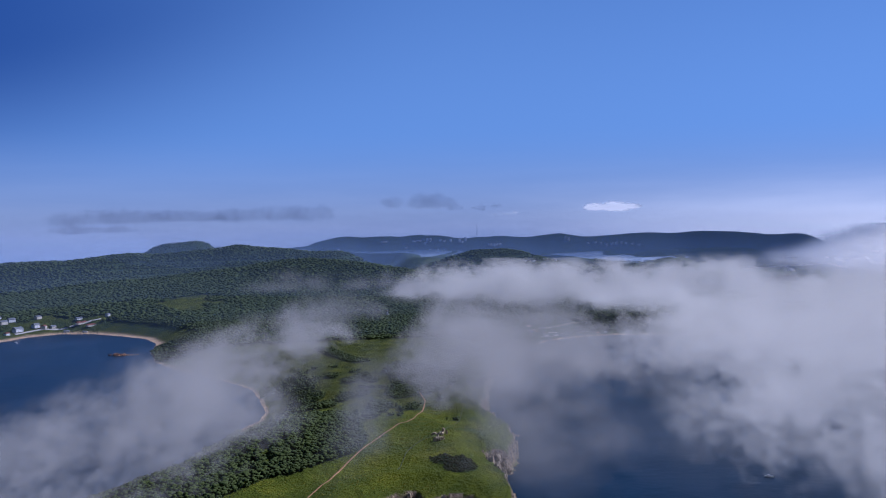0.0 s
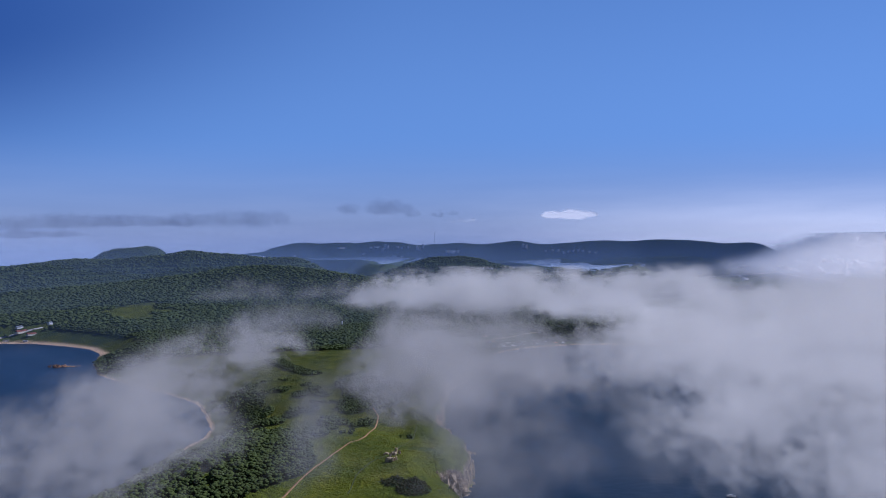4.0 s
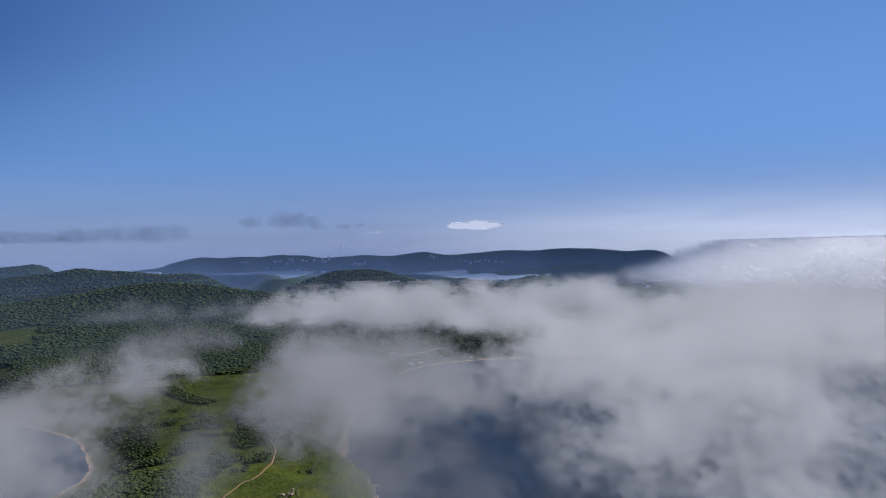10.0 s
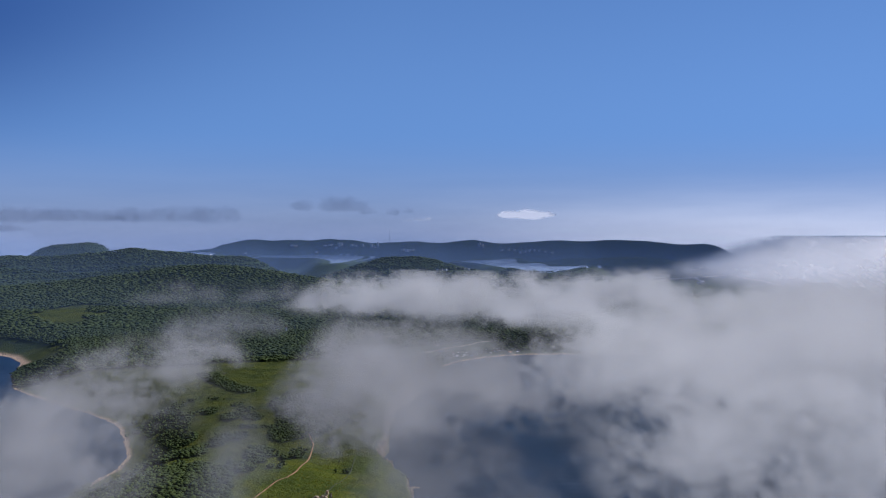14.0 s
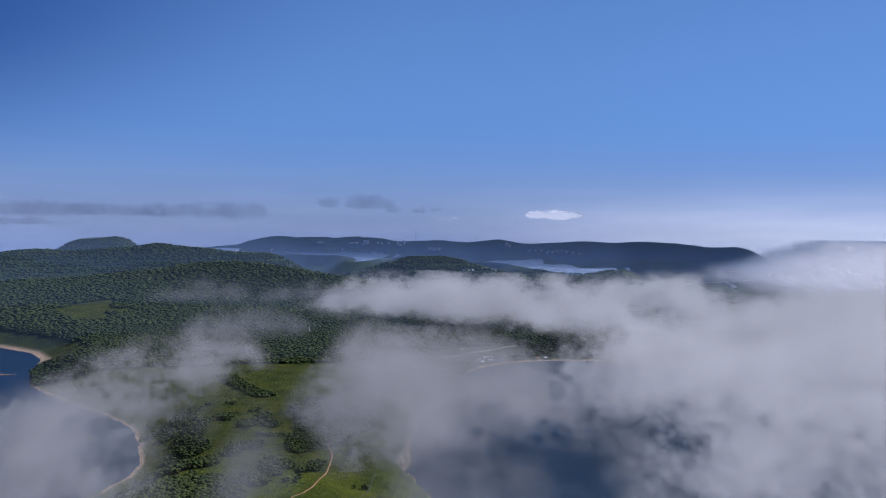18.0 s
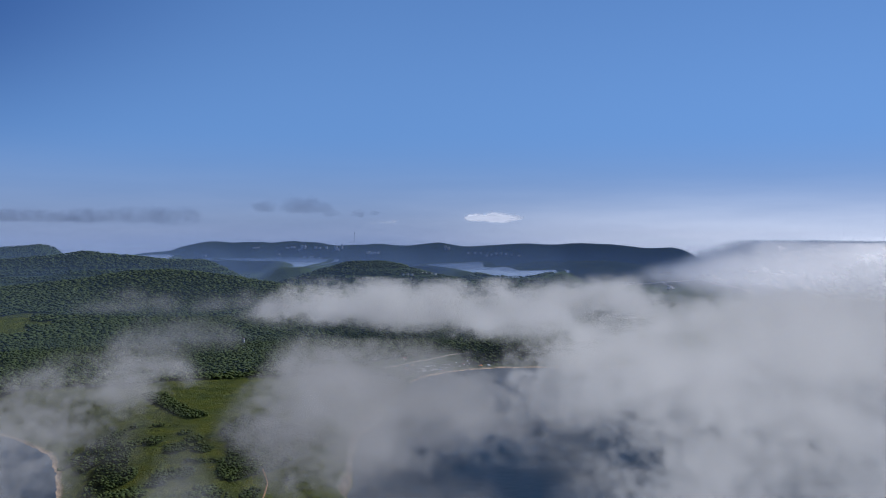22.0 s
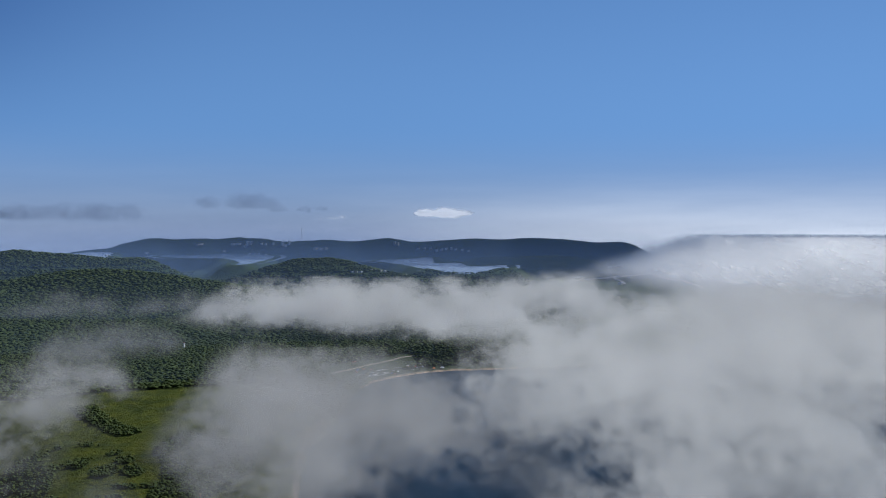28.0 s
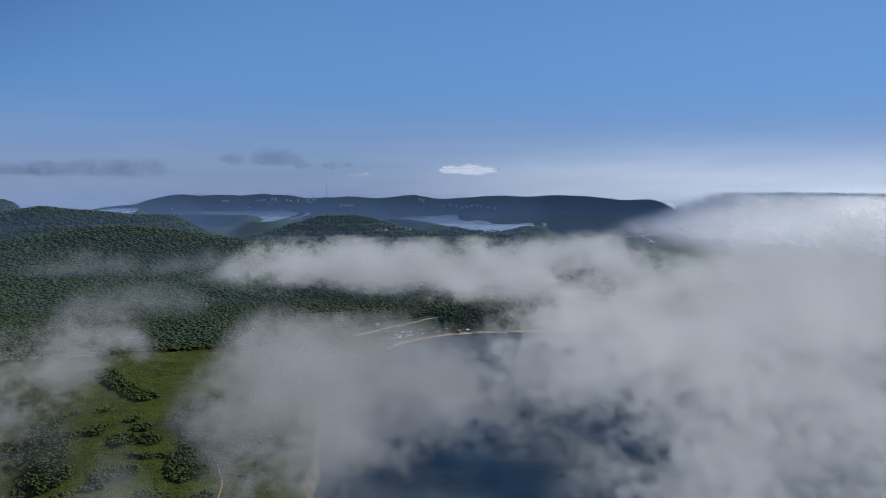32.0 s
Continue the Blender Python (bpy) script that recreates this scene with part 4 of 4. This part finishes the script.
def house(x, y, turn, w, d, h, wall_mat, roof_mat, label, flat=False, group="houses by the western beach"):
    z = ground_at(x, y)
    home = thing("house", x, y, max(z, 0.4) - 0.3, turn, label, "house", group)
    part("wall", box(bmesh.new(), 0, 0, h / 2, w, d, h, 0, 0.05), wall_mat, home)
    bm = bmesh.new()
    if flat:
        box(bm, 0, 0, h + 0.18, w + 0.5, d + 0.5, 0.36)
    else:
        top = h + d * 0.32
        vs = [bm.verts.new(c) for c in ((-w / 2 - 0.5, -d / 2 - 0.5, h - 0.1), (w / 2 + 0.5, -d / 2 - 0.5, h - 0.1), (w / 2 + 0.5, d / 2 + 0.5, h - 0.1),
                                        (-w / 2 - 0.5, d / 2 + 0.5, h - 0.1), (-w / 2 - 0.5, 0, top), (w / 2 + 0.5, 0, top))]
        for f in ((0, 1, 5, 4), (2, 3, 4, 5), (0, 4, 3), (1, 2, 5), (3, 2, 1, 0)):
            bm.faces.new([vs[i] for i in f])
        bmesh.ops.solidify(bm, geom=bm.faces[:], thickness=0.12)
    part("roof", bm, roof_mat, home)
    floors = max(1, int(h // 3))
    for floor in range(floors):
        for k in range(max(2, int(w / 4))):
            wx = -w / 2 + (k + 0.5) * w / max(2, int(w / 4))
            if floor == 0 and k == 0:
                continue
            win = part("window", box(bmesh.new(), wx, -d / 2 - 0.03, 1.6 + 3 * floor, 1.3, 0.1, 1.4), WHITE, home)
            part("pane", box(bmesh.new(), wx, -d / 2 - 0.09, 1.6 + 3 * floor, 1.05, 0.05, 1.15), PANE, win)
    part("door", box(bmesh.new(), -w / 2 + 0.5 * w / max(2, int(w / 4)), -d / 2 - 0.04, 1.05, 1.0, 0.1, 2.1), WOOD, home, "brown wooden door")
    return home


FACES = ((WHITE, ROOF_GREY, "white two-storey house with a grey roof near the beach"), (WHITE, ROOF_GREY, "white gabled house on the shore road"),
         (CREAM, ROOF_GREY, "cream house among trees behind the beach"), (CREAM, ROOF_RED, "cream cottage with a red roof"),
         (WHITE, ROOF_GREY, "white house at the forest edge"), (CREAM, ROOF_GREY, "cream house on the wooded slope"),
         (WHITE, ROOF_RED, "small white cottage with a red roof"), (CREAM, ROOF_GREY, "cream cottage with a grey roof"),
         (CREAM, ROOF_RED, "long low holiday lodge with a red roof"), (CREAM, ROOF_RED, "low lodge with a rust-red roof"),
         (WHITE, ROOF_GREY, "low white lodge behind the beach"), (WHITE, ROOF_GREY, "lone white house in the forest"),
         (WHITE, ROOF_GREY, "white house above the shore road"))
for home, look_of in zip(HOMES, FACES):
    x, y, turn, w, d, h = home
    house(x, y, turn + 34, w, d, h, *look_of)
for x, y, turn, w in ((-660, 1577, 25, 9), (-623, 1569, 15, 8)):
    house(x, y, turn, w, 4.5, 2.6, WHITE, ROOF_GREY, "small white flat-roofed beach hut", True)


def jetty(x, y, turn, long):
    pier = thing("jetty", x, y, 0, turn, "short wooden jetty on posts in the bay", "jetty")
    for k in range(int(long / 0.5)):
        part("plank", box(bmesh.new(), 0, k * 0.5, 1.1, 2.4, 0.44, 0.12), WOOD, pier)
    for k in range(0, int(long), 4):
        for s in (-1, 1):
            part("post", box(bmesh.new(), s * 1.0, k, -0.2, 0.24, 0.24, 2.5), WOOD, pier)


def boat(x, y, turn, long, label):
    craft = thing("motorboat", x, y, 0, turn, label, "boat")
    bm = bmesh.new()
    bmesh.ops.create_grid(bm, x_segments=6, y_segments=10, size=0.5)
    for v in bm.verts:
        u = v.co.y + 0.5
        v.co.x *= (1 - max(0, u - 0.45) ** 2 * 3.2) * 0.36 * long
        v.co.z = 0.9 - (0.9 if abs(v.co.x) < 0.12 * long * (1.05 - u) else 0) + 0.5 * max(0, u - 0.5)
        v.co.y *= long
    bmesh.ops.solidify(bm, geom=bm.faces[:], thickness=0.1)
    part("hull", bm, WHITE, craft)
    part("cabin", box(bmesh.new(), 0, 0.02 * long, 1.15, 0.2 * long, 0.3 * long, 1.1, 0, 0.15), WHITE, craft)
    part("windscreen", box(bmesh.new(), 0, 0.18 * long, 1.5, 0.18 * long, 0.05, 0.5), PANE, craft)
    part("outboard_motor", box(bmesh.new(), 0, -0.5 * long, 0.7, 0.5, 0.5, 1.2, 0, 0.08), RUBBER, craft)


jetty(-706, 1480, 150, 16)
boat(-688, 1440, 30, 9, "white motorboat moored by the jetty")
boat(-696, 1452, 60, 7, "small white boat moored in the bay")
boat(249, 576, 70, 7, "white motorboat on the dark open sea")

# ---- the bay beach: vehicles, tents, awnings ----


def car(x, y, turn, paint, label):
    auto = thing("car", x, y, ground_at(x, y) + 0.02, turn, label, "car", "cars parked behind the bay beach")
    bm = box(bmesh.new(), 0, 0, 0.72, 1.8, 4.4, 0.62, 0, 0.12)
    part("body", bm, paint, auto)
    bm = bmesh.new()
    bmesh.ops.create_cone(bm, cap_ends=True, segments=4, radius1=1.25, radius2=0.95, depth=0.55, matrix=pose(0, -0.25, 1.3, 0, 0, 45))
    for v in bm.verts:
        v.co.y = (v.co.y + 0.25) * 1.35 - 0.25
    cabin = part("cabin", bm, paint, auto)
    part("window", box(bmesh.new(), 0, -0.25, 1.3, 1.66, 1.9, 0.32), PANE, cabin)
    for sx in (-0.82, 0.82):
        for sy in (-1.35, 1.35):
            bm = bmesh.new()
            bmesh.ops.create_cone(bm, cap_ends=True, segments=12, radius1=0.34, radius2=0.34, depth=0.24, matrix=pose(sx, sy, 0.34, 0, 90))
            wheel = part("wheel", bm, RUBBER, auto)
            bm = bmesh.new()
            bmesh.ops.create_cone(bm, cap_ends=True, segments=10, radius1=0.2, radius2=0.2, depth=0.26, matrix=pose(sx, sy, 0.34, 0, 90))
            part("rim", bm, STEEL, wheel)


def tent(x, y, turn, size, cloth, label):
    t = thing("awning_tent", x, y, ground_at(x, y), turn, label, "tent", "tents on the bay beach")
    bm = bmesh.new()
    bmesh.ops.create_cone(bm, cap_ends=False, segments=4, radius1=size * 0.74, radius2=0.15, depth=size * 0.35, matrix=pose(0, 0, 2.1 + size * 0.17, 0, 0, 45))
    bmesh.ops.solidify(bm, geom=bm.faces[:], thickness=0.04)
    part("canopy", bm, cloth, t)
    for sx in (-1, 1):
        for sy in (-1, 1):
            part("pole", box(bmesh.new(), sx * size * 0.47, sy * size * 0.47, 1.05, 0.08, 0.08, 2.1), STEEL, t)


PAINTS = [(simple("car_paint_" + n, c, 0.3, 0.03, 0.5), n) for n, c in
          (("white", (0.8, 0.8, 0.8)), ("silver", (0.5, 0.51, 0.52)), ("dark", (0.04, 0.045, 0.05)), ("blue", (0.05, 0.1, 0.3)), ("red", (0.4, 0.04, 0.03)))]
rng = np.random.default_rng(41)
for k in range(34):
    u = k / 33
    x, y = 180 + 112 * u + rng.uniform(-3, 3), 1333 + 60 * u + rng.uniform(-6, 4) - (10 if k % 3 == 0 else 0)
    paint, word = PAINTS[int(rng.choice([0, 0, 1, 1, 2, 3, 4]))]
    if ground_at(x, y) > 0.7:
        car(x, y, rng.choice([50, 55, 140]) + rng.uniform(-8, 8), paint, f"{word} car parked on the gravel behind the beach")
CLOTHS = [simple("white_canvas", (0.8, 0.79, 0.76), 0.8, 0.05), simple("blue_canvas", (0.08, 0.15, 0.42), 0.8, 0.1), simple("orange_canvas", (0.55, 0.2, 0.06), 0.8, 0.1)]
for x, y, s, c, word in ((212, 1334, 7, 0, "white"), (219, 1352, 5, 0, "white"), (188, 1338, 5, 1, "blue"), (197, 1346, 4, 2, "orange"),
                         (228, 1346, 4, 0, "white"), (305, 1376, 5, 2, "orange"), (318, 1378, 5, 0, "white"), (238, 1350, 4, 1, "blue")):
    tent(x, y, 20, s, CLOTHS[c], f"{word} canvas awning on poles by the beach")
house(212, 1344, 30, 9, 5, 2.8, WHITE, ROOF_GREY, "white kiosk with a flat grey roof by the beach", True, "kiosks on the bay beach")
house(186, 1362, 30, 6, 4, 2.6, CREAM, ROOF_RED, "small cream kiosk beside the gravel road", True, "kiosks on the bay beach")

# ---- white tower in the forest ----
tower = thing("watch_tower", -53, 1520, ground_at(-53, 1520) - 0.3, 0, "white masonry tower standing in green forest", "tower")
tower.matrix_world = pose(-53, 1520, ground_at(-53, 1520) - 0.3) @ Matrix.Diagonal((0.6, 0.6, 0.62, 1))
bm = bmesh.new()
bmesh.ops.create_cone(bm, cap_ends=True, segments=20, radius1=2.9, radius2=2.3, depth=15, matrix=Matrix.Translation((0, 0, 7.5)))
part("shaft", bm, WHITE, tower)
bm = bmesh.new()
bmesh.ops.create_cone(bm, cap_ends=True, segments=20, radius1=3.0, radius2=3.0, depth=0.5, matrix=Matrix.Translation((0, 0, 15.2)))
part("gallery", bm, WHITE, tower)
bm = bmesh.new()
bmesh.ops.create_cone(bm, cap_ends=True, segments=14, radius1=1.5, radius2=1.5, depth=2.2, matrix=Matrix.Translation((0, 0, 16.5)))
lamp_room = part("lantern_room", bm, PANE, tower)
bm = bmesh.new()
bmesh.ops.create_cone(bm, cap_ends=True, segments=14, radius1=1.9, radius2=0.1, depth=1.3, matrix=Matrix.Translation((0, 0, 18.2)))
part("roof", bm, ROOF_RED, lamp_room)
for k in range(3):
    part("window", box(bmesh.new(), 0, -2.75 + 0.16 * k, 3.5 + 4 * k, 0.8, 0.3, 1.3), PANE, tower)


# ---- far buildings on the hills ----
def block(x, y, turn, w, d, h, label, mat, cols, rows, group="apartment blocks on the far hills"):
    """A far slab block with its storeys of windows."""
    b = thing("apartment_block", x, y, ground_at(x, y) - 3, turn, label, "building", group)
    part("wall", box(bmesh.new(), 0, 0, (h + 3) / 2, w, d, h + 3, 0, 0.2), mat, b)
    part("roof", box(bmesh.new(), 0, 0, h + 3.4, w * 0.985, d * 0.94, 0.8), ROOF_GREY, b)
    for r in range(rows):
        for c in range(cols):
            wx, wz = -w / 2 + (c + 0.5) * w / cols, 3 + (r + 0.5) * h / rows
            part("window", box(bmesh.new(), wx, -d / 2 - 0.08, wz, w / cols * 0.5, 0.3, h / rows * 0.5), PANE, b)


for spec in ((31, 4696, 8, 34, 17, 5, "low white block", WHITE, 5, 2), (74, 4671, 4, 16, 9, 22, "white tower block", WHITE, 3, 4),
             (61, 4666, -7, 20, 10, 12, "white slab block", WHITE, 4, 2), (89, 4671, 5, 14, 9, 16, "white block", WHITE, 3, 2),
             (0, 4702, 6, 26, 13, 5, "low white block", WHITE, 4, 2), (-170, 4668, 5, 36, 18, 5, "long low pale block", CREAM, 5, 1),
             (145, 4664, -5, 14, 9, 8, "white block", WHITE, 2, 2), (204, 4668, -8, 12, 9, 12, "white block", WHITE, 2, 3),
             (166, 4663, -7, 16, 9, 6, "low white block", WHITE, 3, 1), (254, 4666, 2, 15, 9, 22, "white tower block", WHITE, 3, 4),
             (288, 4676, -6, 12, 9, 20, "white tower block", WHITE, 2, 4), (269, 4665, 3, 16, 9, 9, "white block", WHITE, 3, 2),
             (426, 4630, 3, 26, 13, 9, "long cream slab block", CREAM, 5, 2), (450, 4621, 8, 30, 15, 11, "long white slab block", WHITE, 6, 2),
             (478, 4619, 3, 24, 12, 9, "low cream slab block", CREAM, 4, 2), (843, 4579, -4, 16, 9, 20, "pale tower block", CREAM, 3, 4),
             (859, 4576, -3, 16, 9, 16, "pale block", CREAM, 3, 3), (1000, 4541, 3, 16, 9, 8, "low cream block", CREAM, 3, 2),
             (1031, 4534, 5, 14, 9, 8, "low cream block", CREAM, 3, 2), (963, 4543, 4, 16, 9, 7, "low cream block", CREAM, 3, 2),
             (1057, 4510, 7, 14, 9, 13, "white block near the inlet", WHITE, 3, 3), (1085, 4509, 2, 18, 9, 11, "white block near the inlet", WHITE, 3, 2),
             (1110, 4509, 7, 16, 9, 10, "white block", WHITE, 3, 2), (1137, 4502, 2, 16, 9, 10, "cream block", CREAM, 3, 2),
             (1159, 4490, 7, 14, 9, 9, "white block", WHITE, 3, 2), (1191, 4476, -1, 22, 11, 7, "low cream block", CREAM, 4, 1),
             (1224, 4461, -2, 22, 11, 6, "low cream block", CREAM, 4, 1), (54, 4546, -4, 8, 9, 5, "low white waterside building", WHITE, 2, 1),
             (84, 4533, -2, 16, 9, 6, "low white waterside building", WHITE, 3, 1), (111, 4509, -7, 14, 9, 6, "white waterside building", WHITE, 3, 1),
             (125, 4484, -6, 9, 9, 7, "white waterside building", WHITE, 2, 2), (158, 4388, -7, 14, 9, 5, "low grey waterside building", CREAM, 3, 1),
             (-48, 4665, -4, 14, 9, 5, "pale waterside shed", CREAM, 3, 1), (-382, 4322, -1, 14, 9, 4, "low pale shed by the inlet", WHITE, 3, 1),
             (-350, 4241, -6, 10, 9, 4, "low pale shed by the inlet", CREAM, 2, 1), (-512, 3933, 6, 16, 9, 7, "white house by the inlet", WHITE, 3, 1),
             (-540, 4026, -2, 10, 9, 6, "white house by the inlet", WHITE, 2, 1), (-424, 4608, -2, 16, 9, 5, "pale shore building", CREAM, 3, 1),
             (354, 2632, 8, 10, 7, 3.5, "low pale barrack in the forest", WHITE, 3, 1), (367, 2630, 3, 8, 7, 3.5, "low pale barrack in the forest", CREAM, 3, 1),
             (379, 2629, 7, 9, 7, 3.5, "low pale barrack in the forest", WHITE, 3, 1), (415, 2666, 0, 9, 7, 3.5, "low pale barrack in the forest", CREAM, 3, 1),
             (430, 2675, 2, 12, 7, 4, "low pale barrack in the forest", CREAM, 3, 1), (445, 2673, 4, 9, 7, 3.5, "low pale barrack in the forest", CREAM, 3, 1),
             (456, 2665, 8, 8, 7, 3.5, "low pale barrack in the forest", WHITE, 3, 1), (500, 2676, 7, 7, 7, 3.5, "low pale barrack in the forest", CREAM, 3, 1),
             (512, 2673, 2, 9, 7, 4, "low pale barrack in the forest", WHITE, 3, 1), (514, 2636, 1, 6, 7, 3, "low pale barrack in the forest", CREAM, 3, 1),
             (1202, 2960, 20, 26, 14, 6, "low white farm shed", WHITE, 4, 1), (1230, 2980, 20, 30, 14, 5, "low white farm shed", WHITE, 4, 1), (1719, 3700, 25, 40, 16, 8, "pale warehouse beside the road", CREAM, 5, 1),
             (1680, 3680, 25, 26, 16, 7, "pale warehouse beside the road", WHITE, 4, 1), (1193, 2580, 20, 24, 12, 5, "low white farm shed", WHITE, 4, 1)):
    x, y, turn, w, d, h, label, mat, cols, rows = spec
    block(x, y, 48 - turn, w, d, h, label + (" on a far wooded hill" if y > 4000 else " far away"), mat, cols, rows)

# ---- lattice mast on the horizon ----
mast = thing("radio_mast", 357, 4715, ground_at(357, 4715) - 1, 0, "tall thin lattice radio mast on the horizon", "mast")
for sx, sy in ((-1, -1), (1, -1), (0, 1)):
    bm = bmesh.new()
    low, top = Vector((sx * 3, sy * 3, 0)), Vector((sx * 0.4, sy * 0.4, 70))
    way = (top - low).normalized()
    bmesh.ops.create_cone(bm, cap_ends=True, segments=5, radius1=0.4, radius2=0.3, depth=(top - low).length,
                          matrix=Matrix.Translation((low + top) / 2) @ way.to_track_quat("Z", "Y").to_matrix().to_4x4())
    part("leg", bm, WHITE, mast)
for k in range(12):
    s = 3 - k * 0.21
    bm = bmesh.new()
    bmesh.ops.create_cone(bm, cap_ends=False, segments=3, radius1=s * 1.3, radius2=s * 1.3, depth=0.5, matrix=pose(0, 0, 4 + k * 5.6, 0, 0, -30))
    bmesh.ops.solidify(bm, geom=bm.faces[:], thickness=0.25)
    part("brace", bm, WHITE, mast)
